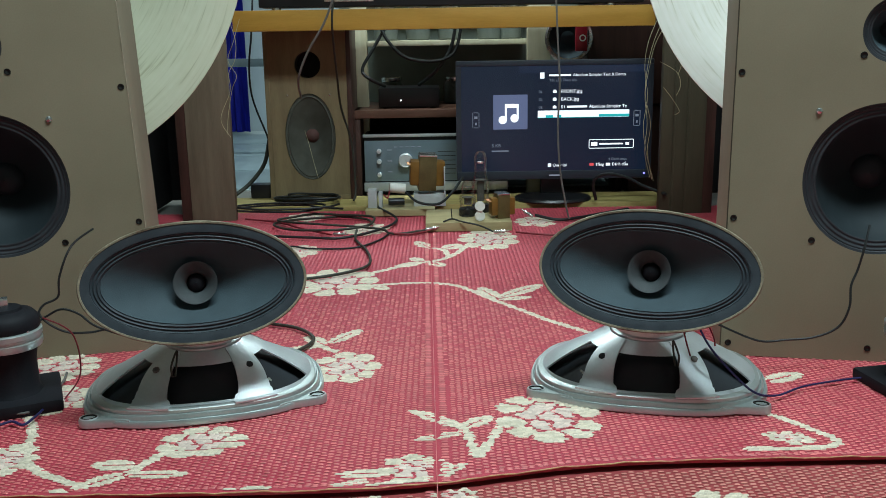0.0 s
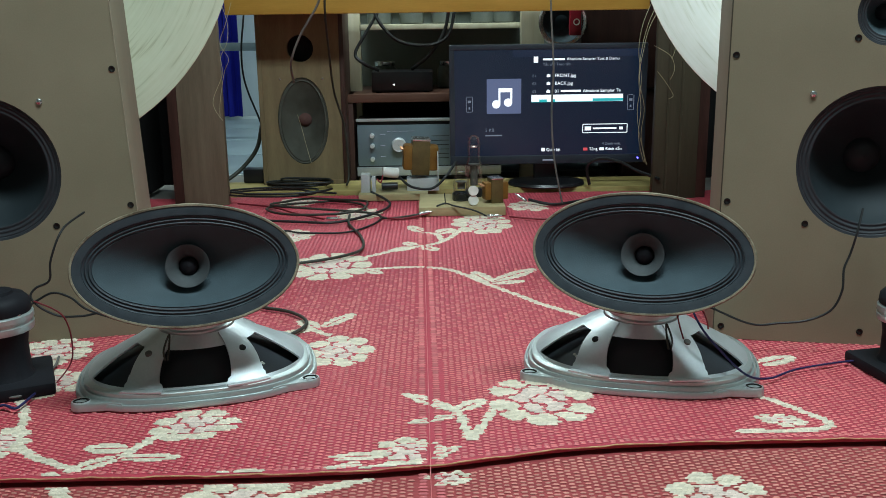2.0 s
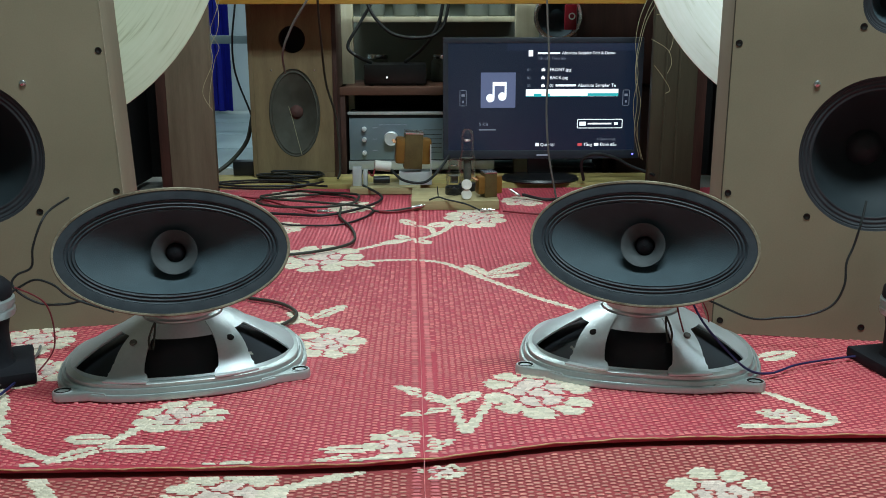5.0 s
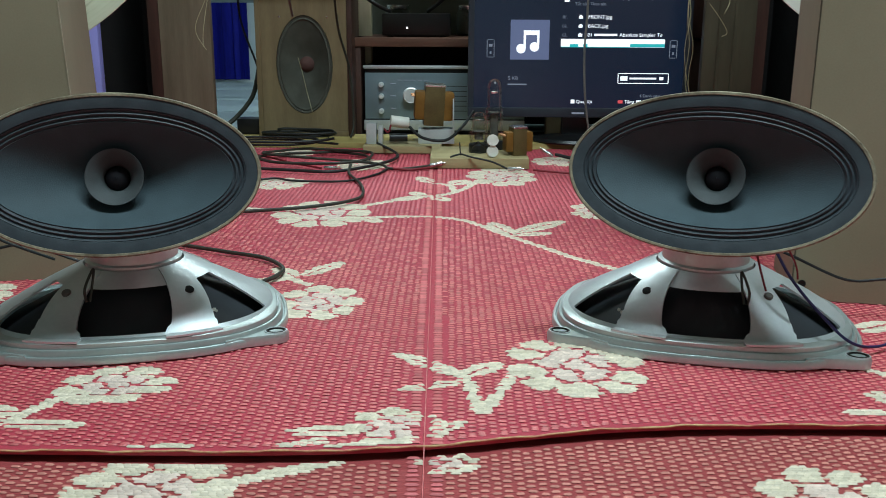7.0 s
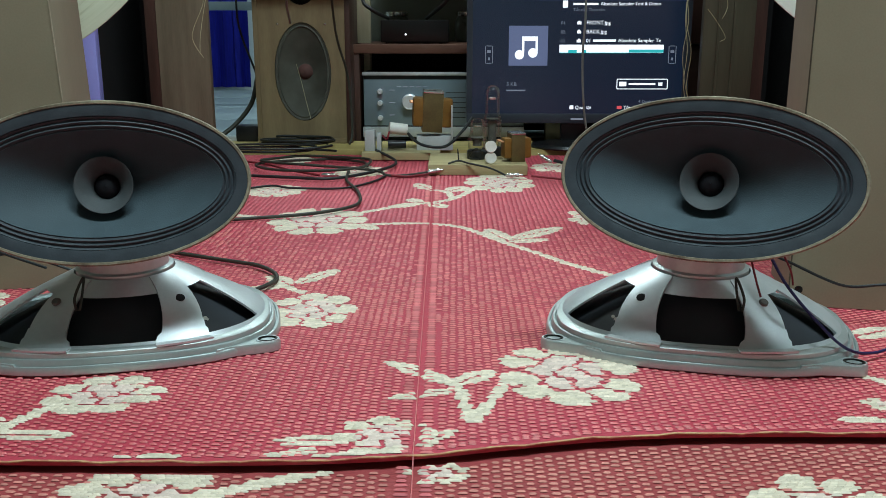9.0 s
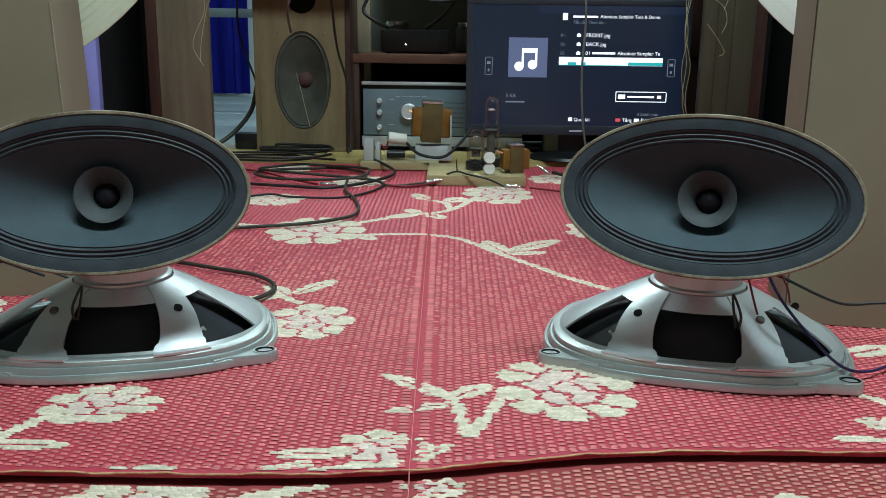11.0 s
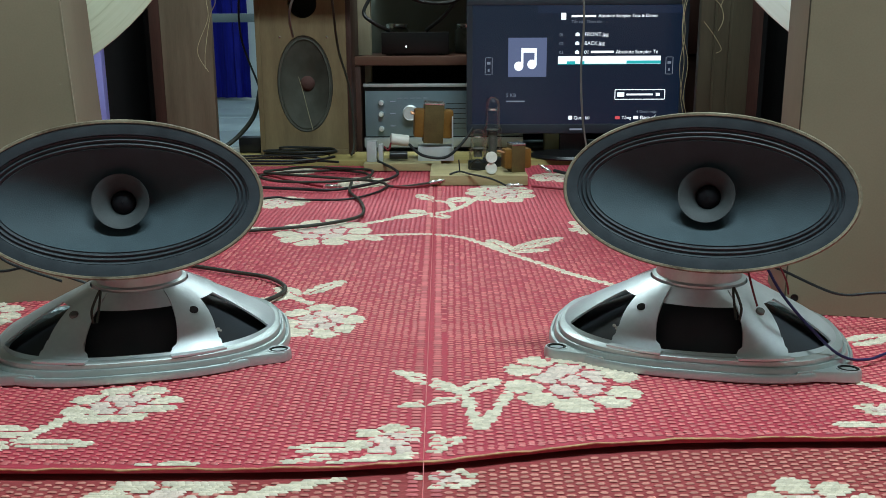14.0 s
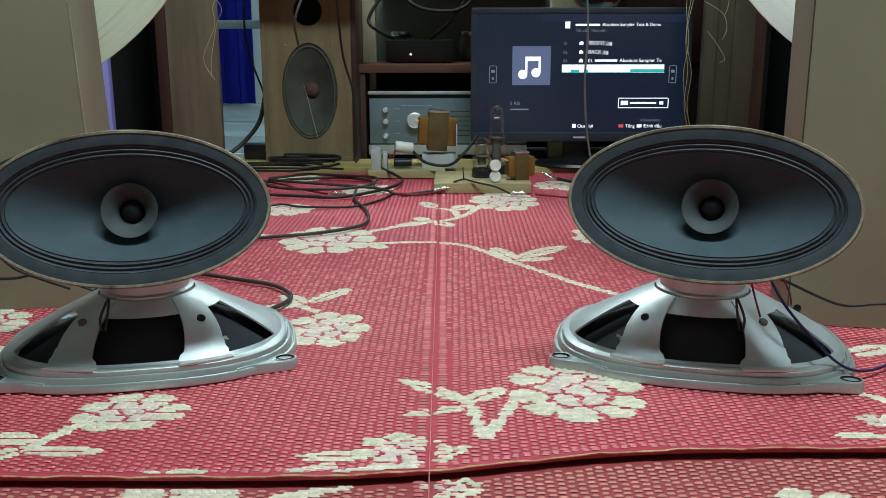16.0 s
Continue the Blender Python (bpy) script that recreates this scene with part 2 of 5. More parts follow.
ANODE = material("grey_valve_plates", (0.16, 0.15, 0.135), (0.1, 0.095, 0.085), 60, 0.6, 0.2)
GLASS = glass_material("clear_glass", (0.97, 0.97, 0.95))


# ---- mesh helpers ----
def thing(name, m, label, category, group="", kind=""):
    ob = new(name)
    ob.empty_display_size = 0.05
    ob.matrix_world = m
    return tagged(ob, label, category, group, kind)


def finish(name, bm, mat, smooth=True):
    me = bpy.data.meshes.new(name)
    bmesh.ops.recalc_face_normals(bm, faces=bm.faces)
    for f in bm.faces:
        f.smooth = smooth
    if smooth:
        for e in bm.edges:
            if len(e.link_faces) == 2 and e.calc_face_angle(0) > radians(40):
                e.smooth = False
    bm.to_mesh(me)
    bm.free()
    me.materials.append(mat)
    return me


def part(name, bm, mat, parent, label="", m=None, smooth=True):
    ob = new(name, finish(name, bm, mat, smooth))
    ob.parent = parent
    if m is not None:
        ob.matrix_local = m
    return tagged(ob, label)


def single(name, bm, mat, label, category, group="", kind="", m=None, smooth=True):
    ob = new(name, finish(name, bm, mat, smooth))
    if m is not None:
        ob.matrix_world = m
    return tagged(ob, label, category, group, kind)


def box(bm, x0, x1, y0, y1, z0, z1, bevel=0.0):
    r = bmesh.ops.create_cube(bm, size=1.0)
    vs = r["verts"]
    for v in vs:
        v.co = Vector(((x0 + x1) / 2 + v.co.x * (x1 - x0), (y0 + y1) / 2 + v.co.y * (y1 - y0), (z0 + z1) / 2 + v.co.z * (z1 - z0)))
    if bevel:
        es = list({e for v in vs for e in v.link_edges})
        bmesh.ops.bevel(bm, geom=es, offset=bevel, segments=2, affect="EDGES", profile=0.6)
    return bm


def boxed(*a, bevel=0.0):
    return box(bmesh.new(), *a, bevel=bevel)


def loft(rings, closed_ends=(False, False), bm=None):
    """Join rings of equal point counts into a tube."""
    bm = bm or bmesh.new()
    vs = [[bm.verts.new(p) for p in r] for r in rings]
    n = len(vs[0])
    for a, b in zip(vs, vs[1:]):
        for i in range(n):
            bm.faces.new((a[i], a[(i + 1) % n], b[(i + 1) % n], b[i]))
    if closed_ends[0]:
        bm.faces.new(vs[0])
    if closed_ends[1]:
        bm.faces.new(vs[-1])
    return bm


def ell(a, b, z, n=64, cx=0.0, cy=0.0):
    return [(cx + a * math.cos(2 * math.pi * i / n), cy + b * math.sin(2 * math.pi * i / n), z) for i in range(n)]


def lathe(profile, n=48, ends=(False, False)):
    return loft([ell(r, r, z, n) for r, z in profile], ends)


def cyl(r, z0, z1, n=24, bevel=0.0):
    bv = bevel or min(r, abs(z1 - z0)) * 0.08
    return lathe([(r - bv, z0), (r, z0 + bv), (r, z1 - bv), (r - bv, z1)], n, (True, True))


def spline(pts, steps=10):
    ps = [Vector(p) for p in pts]
    out = []
    for i in range(len(ps) - 1):
        p0, p1, p2, p3 = ps[max(i - 1, 0)], ps[i], ps[i + 1], ps[min(i + 2, len(ps) - 1)]
        for k in range(steps):
            t = k / steps
            out.append(0.5 * (2 * p1 + (p2 - p0) * t + (2 * p0 - 5 * p1 + 4 * p2 - p3) * t * t + (3 * p1 - p0 - 3 * p2 + p3) * t ** 3))
    return out + [ps[-1]]


def tube(pts, r, n=8, steps=10, bm=None):
    path = spline(pts, steps)
    rings, side = [], None
    for i, p in enumerate(path):
        d = (path[min(i + 1, len(path) - 1)] - path[max(i - 1, 0)]).normalized()
        side = d.cross(Vector((0.31, 0.2, 0.93))) if side is None else side - d * side.dot(d)
        side.normalize()
        up = d.cross(side)
        rings.append([p + r * (math.cos(2 * math.pi * k / n) * side + math.sin(2 * math.pi * k / n) * up) for k in range(n)])
    return loft(rings, (True, True), bm)


def cable(name, pts, r, mat, label, category="cable", steps=10):
    return single(name, tube(pts, r, 8, steps), mat, label, category)


# ---- room shell ----
X0, X1, Y0, Y1, ZC, ZF = -2.0, 2.2, -1.6, 4.55, 2.5, -0.014
single("floor", boxed(X0, X1, Y0, Y1, ZF - 0.1, ZF), CEMENT, "bare grey cement floor beneath the woven mat", "floor", kind="structure", smooth=False)
single("ceiling", boxed(X0, X1, Y0, Y1, ZC, ZC + 0.1), UNSEEN_WALL, "unseen plain grey-green ceiling", "ceiling", kind="structure", smooth=False)
single("wall_north", boxed(X0 - 0.1, X1 + 0.1, Y1, Y1 + 0.1, ZF - 0.1, ZC + 0.1), WALL_B, "pale blue painted back wall", "wall", kind="structure", smooth=False)
single("wall_south", boxed(X0 - 0.1, X1 + 0.1, Y0 - 0.1, Y0, ZF - 0.1, ZC + 0.1), UNSEEN_WALL, "unseen plain grey-green wall", "wall", kind="structure", smooth=False)
single("wall_west", boxed(X0 - 0.1, X0, Y0, Y1, ZF - 0.1, ZC + 0.1), UNSEEN_WALL, "unseen plain grey-green side wall", "wall", kind="structure", smooth=False)
single("wall_east", boxed(X1, X1 + 0.1, Y0, Y1, ZF - 0.1, ZC + 0.1), UNSEEN_WALL, "unseen plain grey-green side wall", "wall", kind="structure", smooth=False)

grout = single("tiled_floor", boxed(X0 + 0.01, X1 - 0.01, 2.78, Y1 - 0.01, ZF, ZF + 0.004), GROUT, "blue-grey floor tiles with pale joints", "floor", kind="structure", smooth=False)
tile_mesh = finish("floor_tile", boxed(-0.394, 0.394, -0.194, 0.194, 0, 0.006, bevel=0.0015), TILE_GREY)
for i in range(5):
    for j in range(4):
        t = new("floor_tile", tile_mesh)
        t.parent = grout
        t.matrix_local = pose(-1.6 + 0.8 * i, 2.985 + 0.4 * j, ZF)

# ---- tall fibreboard speaker cabinets ----
def driver(parent, name, x, z, r, deep, label, cone, ruffle):
    """A round driver set in a baffle whose face is the plane y = 0."""
    d = new(name)
    d.parent = parent
    d.matrix_local = pose(x, 0, z, 90)
    tagged(d, label)
    prof = [(r + 0.0005, -0.0004), (r - 0.001, -0.001), (r - 0.003, -0.0015), (r - 0.004, -0.003)]
    part("gasket", lathe(prof, 72), BLACK_CONE, d)
    w = 0.1 * r + 0.004
    s = [(r - 0.004 - w * k / 18, -0.003 + ruffle * math.sin(k / 18 * 5 * math.pi) - 0.003 * k / 18) for k in range(19)]
    part("surround", lathe(s, 72), BLACK_CONE, d)
    r1, r0 = r - 0.004 - w, 0.24 * r
    c = [(r1 - (r1 - r0) * t, -0.006 - deep * t ** 0.8) for t in [k / 14 for k in range(15)]]
    part("cone", lathe(c, 72, (False, True)), cone, d)
    part("dust_cap", lathe([(r0, -deep - 0.006), (r0 * 0.9, -deep - 0.001), (r0 * 0.6, -deep + 0.005), (0.001, -deep + 0.008)], 36), BLACK_CONE, d)
    return d


def cabinet(m, half, side, screws, label, lean=0.0):
    """Baffle face at y = 0 looking to -y, laid over the board edges. side: +1 when the inner edge is at +x."""
    H, D, T = 0.78, 0.155 if lean else 0.128, 0.016
    w = thing("speaker_cabinet", m, label, "speaker", "tall cabinets")
    bm = bmesh.new()
    hz = ((0.245, 0.098), (0.432, 0.04))
    cells = [(0.0, 0.125, None), (0.125, 0.36, hz[0]), (0.36, 0.5, hz[1]), (0.5, H, None)]
    x0, x1 = -half, half
    for z0, z1, h in cells:
        if h is None:
            bm.faces.new([bm.verts.new(p) for p in ((x0, 0, z0), (x1, 0, z0), (x1, 0, z1), (x0, 0, z1))])
            continue
        cz, r = h
        n = 64
        inner, outer, back = [], [], []
        for i in range(n):
            a = 2 * math.pi * (i + 0.5) / n
            c, s = math.cos(a), math.sin(a)
            inner.append((c * r, 0, cz + s * r))
            back.append((c * r, T, cz + s * r))
            k = min((x1 if c > 0 else -x0) / max(abs(c), 1e-6), ((z1 - cz) if s > 0 else (cz - z0)) / max(abs(s), 1e-6))
            outer.append((c * k, 0, cz + s * k))
        for sx in (x0, x1):
            for szz in (z0, z1):
                j = min(range(n), key=lambda q: (outer[q][0] - sx) ** 2 + (outer[q][2] - szz) ** 2)
                outer[j] = (sx, 0, szz)
        loft([outer, inner, back], bm=bm)
    part("baffle", bm, MDF, w, smooth=False)
    for nm, a in (("side_panel", (-half, -half + T, 0.0012, D, 0, H)), ("side_panel", (half - T, half, 0.0012, D, 0, H)),
                  ("top_panel", (-half + T, half - T, 0.001, D, H - T, H)), ("bottom_panel", (-half + T, half - T, 0.001, D, 0, T)),
                  ("back_panel", (-half + T, half - T, D - T, D, T, H - T))):
        part(nm, boxed(*a, bevel=0.001), MDF_EDGE, w)
    driver(w, "woofer", 0, hz[0][0], hz[0][1], 0.068, "black paper cone woofer", WOOFER_CONE, 0.0005)
    driver(w, "midrange", 0, hz[1][0], hz[1][1], 0.035, "small slate paper cone driver", GREY_CONE, 0.0003)
    for x, z in screws:
        part("screw", lathe([(0.0044, 0.0002), (0.0042, 0.0008), (0.0022, 0.0007), (0.0017, 0.0003)], 12, (False, True)), SCREW, w, m=pose(x * side, 0, z, 90))
    for x, z in ((-0.084, 0.333), (0.084, 0.333)):
        part("bolt", lathe([(0.0042, 0), (0.0038, 0.002), (0.002, 0.0032), (0.0005, 0.0034)], 12), STEEL, w, "bright steel bolt head", m=pose(x, 0, z, 90))
    worn = tube([(half * side, -0.0002 + 0.0003 * math.sin(k * 1.9), H * k / 40) for k in range(41)], 0.0008, 6, 1)
    part("corner_edge", worn, WORN_EDGE if lean else CAB_SHADE_AND_JOINT, w, "pale worn corner edge" if lean else "dark corner joint")
    # the boards stand out of square
    skew = Matrix.Identity(4)
    skew[0][2], skew[0][3] = -lean, lean * 0.37
    for o in w.children_recursive:
        if o.type == "MESH":
            at = o.matrix_basis if o.parent == w else o.parent.matrix_basis @ o.matrix_basis
            o.data.transform(at.inverted() @ skew @ at)
    return w


SCREWS = [(0.179, 0.018), (0.181, 0.188), (0.181, 0.373), (0.179, 0.56), (0.0, 0.018), (-0.179, 0.195), (-0.179, 0.371), (0.042, 0.396), (-0.042, 0.396), (0.081, 0.164), (-0.081, 0.164)]
HALF = 0.189
cabinet(pose(-0.366, 1.322, 0, 0, 0, 11) @ pose(-HALF, 0, 0), HALF, 1, SCREWS, "tall raw fibreboard speaker cabinet with dark screws and black woofer", 0.038)
SCREWS_B = [(x, z + (0.009 if z > 0.3 else 0.004 if z > 0.1 else 0)) if x > 0.1 else (x * 0.86 if z > 0.39 else x, z + (0.006 if z > 0.39 else 0)) for x, z in SCREWS]
cabinet(pose(0.434, 1.262, 0, 0, 0, -11) @ pose(HALF, 0, 0), HALF, -1, SCREWS_B, "tall raw fibreboard speaker cabinet with dark screws and black woofer")


# ---- round white horns behind the cabinets ----
def horn(m, R, label, mat):
    h = thing("round_horn", m, label, "horn", "white horns")
    prof = []
    for k in range(31):
        t = k / 30
        r = R * (1 - t) ** 1.35 + 0.03
        z = -0.34 * t ** 1.7 + 0.0003 * math.sin(t * 150) * (1 - t)
        prof.append((r, z))
    inner = [(r, z) for r, z in prof]
    lip = [(R + 0.03, -0.0), (R + 0.0305, -0.001), (R + 0.0295, -0.003), (R + 0.02, -0.01)]
    outer = [(r - 0.004, z - 0.018) for r, z in prof[1:]]
    bm = lathe(list(reversed(inner)) + lip + outer, 96)
    part("flare", bm, mat, h)
    part("throat", cyl(0.05, -0.46, -0.34, 32), BLACK_PL, h, "black compression driver")
    part("stand", boxed(-0.03, 0.03, -0.62, -0.05, -0.33, -0.27, bevel=0.003), CAB_DARK, h, "dark wooden post", m=pose(0, 0, 0))
    return h


horn(pose(-0.65, 1.6, 0.615, 90), 0.37, "large round cream-white horn with concentric streaks", CREAM_HORN)
horn(pose(0.75, 1.6, 0.605, 90), 0.342, "large round white horn with concentric streaks", HORN)


# ---- oval loudspeakers: one lying face down, one resting on its magnet ----
def surf(parent, name, th0, th1, s0, s1, mat, thick=0.002, ns=10, nt=8, label="", lift=0.0):
    """A patch of the sloping basket between two edges that wander with height."""
    bm = bmesh.new()
    grid = []
    for i in range(ns + 1):
        s = s0 + (s1 - s0) * i / ns
        a, b = th0(s), th1(s)
        grid.append([bm.verts.new(Vector(basket_point(a + (b - a) * j / nt, s)) * (1 + lift)) for j in range(nt + 1)])
    for i in range(ns):
        for j in range(nt):
            bm.faces.new((grid[i][j], grid[i][j + 1], grid[i + 1][j + 1], grid[i + 1][j]))
    bmesh.ops.recalc_face_normals(bm, faces=bm.faces)
    bmesh.ops.solidify(bm, geom=bm.faces[:], thickness=thick)
    return part(name, bm, mat, parent, label)


BA, BB = 0.134, 0.1


def squared(a, b, deg, e=2.35):
    c, s = math.cos(radians(deg)), math.sin(radians(deg))
    return a * math.copysign(abs(c) ** (2 / e), c), b * math.copysign(abs(s) ** (2 / e), s)


def basket_point(deg, s):
    a, b = BA * (1 - s) + 0.047 * s, BB * (1 - s) + 0.047 * s
    z = 0.016 + 0.05 * (max(s, 0) ** 0.8)
    x, y = squared(a, b, deg, 2.35 - 0.35 * s)
    return (x, y, z)


def lower_speaker(m, label, mirror=1):
    w = thing("oval_loudspeaker", m, label, "loudspeaker", "oval loudspeakers lying face down")
    n = 96
    # stepped flange
    prof = [(1.0, 0.0), (1.012, 0.001), (1.012, 0.0065), (1.004, 0.0082), (0.992, 0.0084), (0.986, 0.0062), (0.98, 0.0064), (0.975, 0.0122), (0.968, 0.0136), (0.955, 0.0138), (0.95, 0.0118), (0.946, 0.012), (0.941, 0.0175), (0.93, 0.0185), (0.88, 0.019)]
    rings = [[(*squared(0.1445 * k, 0.113 * k, 360 * i / n, 2.75), z) for i in range(n)] for k, z in prof]
    part("flange", loft(rings, (True, False)), SILVER_DULL, w)
    for sx in (-1, 1):
        for sy in (-1,):
            bm = bmesh.new()
            pts = []
            for k in range(17):
                a = radians(-90 + 180 * k / 16)
                pts.append((0.013 * math.cos(a) + 0.012, 0.012 * math.sin(a)))
            pts += [(-0.02, 0.02), (-0.034, 0.004), (-0.034, -0.024), (-0.022, -0.0165)]
            lo = [(x, y, 0.0005) for x, y in pts]
            hi = [(x, y, 0.006) for x, y in pts]
            hi2 = [(x * 0.96, y * 0.93, 0.0078) for x, y in pts]
            loft([lo, hi, hi2], (True, True), bm)
            for v in bm.verts:
                v.co = Vector((sx * (0.1185 + v.co.x), sy * (0.08 - v.co.y), v.co.z * 1.25))
            ear = part("ear", bm, SILVER_DULL, w)
            hole = lathe([(0.0072, 0.0), (0.0075, 0.0012), (0.0062, 0.0016), (0.0055, -0.0002)], 20, (False, True))
            for v in hole.verts:
                v.co.x *= 1.25
            # brighter silver ring draws the highlight along the slot edge
            ring = lathe([(0.0086, 0.0), (0.0084, 0.0012), (0.0072, 0.0012), (0.0068, 0.0)], 24)
            for v in ring.verts:
                v.co.x *= 1.25
            part("slot_rim", ring, SILVER, ear, "bright rim drawn as an edge highlight", m=pose(sx * 0.1315, sy * 0.0815, 0.0095))
            # slot isn't cut through: a dark disc gives its shade
            part("bolt_slot", hole, SCREW, ear, "dark bolt slot", m=pose(sx * 0.1315, sy * 0.0815, 0.0097))
    part("rim_wall", loft([[basket_point(360 * i / n, s) for i in range(n)] for s in (-0.04, -0.01, 0.015, 0.04, 0.055)]), SILVER, w)
    part("neck", loft([[basket_point(360 * i / n, s) for i in range(n)] for s in (0.7, 0.74, 0.8, 0.87, 0.94, 1.0)]), SILVER, w)

    def strut(c0, w0, c1, w1):
        surf(w, "strut", lambda s: c0 + (c1 - c0) * s - (w0 + (w1 - w0) * s), lambda s: c0 + (c1 - c0) * s + (w0 + (w1 - w0) * s), 0.03, 0.98, SILVER, lift=0.016)

    for side in (-90, 90):
        for o in (-1, 1):
            c0, c1 = side + o * (23.5 if o * mirror < 0 and mirror > 0 else 20.8), side + o * 47
            strut(c0, 8.5, c1, 15)
            # foot plate, wider than the strut
            bm = bmesh.new()
            g = []
            for i in range(11):
                q = i / 10
                s = 0.24 - 0.2 * min(q / 0.6, 1)
                wd = 10.8 if q > 0.34 else 9.8
                c = c0 + (c1 - c0) * s
                row = []
                for j in range(9):
                    p = Vector(basket_point(c - wd + 2 * wd * j / 8, s)) * 1.03
                    out = max(q - 0.6, 0) / 0.4
                    row.append(bm.verts.new((p.x * (1 + 0.055 * out), p.y * (1 + 0.075 * out), p.z + (0.0204 - p.z) * out)))
                g.append(row)
            for i in range(10):
                for j in range(8):
                    bm.faces.new((g[i][j], g[i][j + 1], g[i + 1][j + 1], g[i + 1][j]))
            bmesh.ops.recalc_face_normals(bm, faces=bm.faces)
            bmesh.ops.solidify(bm, geom=bm.faces[:], thickness=0.0018)
            part("foot_plate", bm, SILVER, w)
        hp = Vector(basket_point(side - 37 * mirror * math.copysign(1, side), 0.56))
        nrm = Vector((hp.x * 0.35, hp.y * 1.0, 0.1)).normalized()
        mm = Matrix.Translation(hp + nrm * 0.0012) @ nrm.to_track_quat("Z", "Y").to_matrix().to_4x4()
        # no hole is cut: a near-black disc carries its shade
        part("strut_hole", lathe([(0.0046, -0.001), (0.0046, 0.0004), (0.004, 0.0005)], 16, (False, True)), OPENING_SHADE, w, "dark round hole", m=mm)
    tag = Vector(basket_point(-90 - 40 * mirror, 0.6)) * 1.02
    part("solder_tag", cyl(0.0042, -0.002, 0.0024, 16, 0.001), ANODE, w, "dull solder tag", m=Matrix.Translation(tag) @ Vector((tag.x * 0.35, tag.y, 0.1)).to_track_quat("Z", "Y").to_matrix().to_4x4())
    for e in (0, 180):
        surf(w, "end_spine", lambda s: e - (19 - 5 * s), lambda s: e + (19 - 5 * s), 0.03, 0.88, SILVER, nt=16)
    part("cone", loft([ell(a, bb, z, 64) for a, bb, z in ((0.127, 0.094, 0.008), (0.118, 0.088, 0.015), (0.09, 0.072, 0.029), (0.06, 0.055, 0.043), (0.042, 0.042, 0.054))]), BLACK_CONE, w, "black paper cone seen through the basket")
    part("magnet_pot", lathe([(0.044, 0.06), (0.0455, 0.0645), (0.0455, 0.0685), (0.0415, 0.0698), (0.0412, 0.088), (0.0432, 0.0895), (0.0432, 0.107), (0.041, 0.111), (0.002, 0.112)], 64), SILVER_DULL, w)
    rgw = random.Random(11 if mirror > 0 else 12)
    for k in range(3):
        x, y = mirror * (0.07 + 0.012 * rgw.random()), -0.058 - 0.01 * rgw.random()
        part("paint_chip", cyl(0.0012 + 0.001 * rgw.random(), -0.0005, 0.0006, 7, 0.0002), WHITE_PL, w, "pale paint chip on the cone", m=pose(x, y, 0.027 + 0.004 * rgw.random(), 35))
    # lead clip on the strut
    part("lead_clip", tube([(-0.036 * mirror, -0.069, 0.045), (-0.037 * mirror, -0.066, 0.057), (-0.03 * mirror, -0.055, 0.072), (-0.031 * mirror, -0.064, 0.058), (-0.033 * mirror, -0.071, 0.046)], 0.0013, 6), OLIVE_CABLE, w)
    return w


def upper_speaker(m, label):
    """Face in the local xy plane looking along +z, long axis x."""
    w = thing("oval_loudspeaker", m, label, "loudspeaker", "oval loudspeakers standing on a magnet")
    A, B, n = 0.1255, 0.0699, 112

    def e(d, z):
        return ell(A - d, B - d, z, n)
    part("gasket_rim", loft([e(0.003, -0.007), e(0.0, -0.006), e(-0.0005, -0.001), e(0.0006, 0.0006), e(0.0025, 0.0004), e(0.003, -0.001)]), RIM, w, "worn cream card gasket edge")
    part("gasket", loft([e(0.0022, -0.0004), e(0.008, -0.0006), e(0.0125, -0.0015), e(0.013, -0.003)]), SURROUND, w)
    sur = []
    for k in range(25):
        t = k / 24
        sur.append(e(0.0125 + 0.0115 * t, -0.003 + 0.0009 * math.sin(t * 6 * math.pi) - 0.0022 * t))
    part("surround", loft(sur), SURROUND, w, "three rolled cloth corrugations")
    rings = []
    for k in range(15):
        t = k / 14
        a, b = (A - 0.024) * (1 - t) + 0.0165 * t, (B - 0.024) * (1 - t) + 0.0165 * t
        rings.append(ell(a, b, -0.0052 - 0.033 * t ** 0.9, n))
    part("cone", loft(rings, (False, True)), GREY_CONE, w)
    part("whizzer_cone", lathe([(0.0235, -0.0205), (0.0248, -0.0195), (0.0247, -0.0188), (0.0232, -0.0195), (0.019, -0.0225), (0.0142, -0.0275), (0.0115, -0.033), (0.011, -0.039)], 64), WHIZZER, w, "light grey flared whizzer cone")
    part("centre_cap", lathe([(0.0106, -0.036), (0.009, -0.033), (0.005, -0.0305), (0.0005, -0.0298)], 32), MATTE_BLACK, w)
    part("basket", loft([e(0.002, -0.0068), e(0.006, -0.012), ell(0.085, 0.055, -0.035, n), ell(0.05, 0.044, -0.056, n), ell(0.042, 0.042, -0.058, n)]), SILVER, w)
    part("magnet_pot", lathe([(0.031, -0.056), (0.032, -0.058), (0.032, -0.088), (0.03, -0.092), (0.001, -0.092)], 48), SILVER, w)
    return w


TL, TR = 13, -13
lower_speaker(pose(-0.248, 1.168, 0, 0, 0, TL), "silver oval loudspeaker lying face down on the mat")
lower_speaker(pose(0.313, 1.175, 0, 0, 0, TR), "silver oval loudspeaker lying face down on the mat", -1)
upper_speaker(pose(-0.227, 1.0696, 0.1664, 90 - 15, 0, 11), "slate-coned oval loudspeaker propped upright on a magnet")
upper_speaker(pose(0.285, 1.0737, 0.1707, 90 - 17, 0, -22), "slate-coned oval loudspeaker propped upright on a magnet")


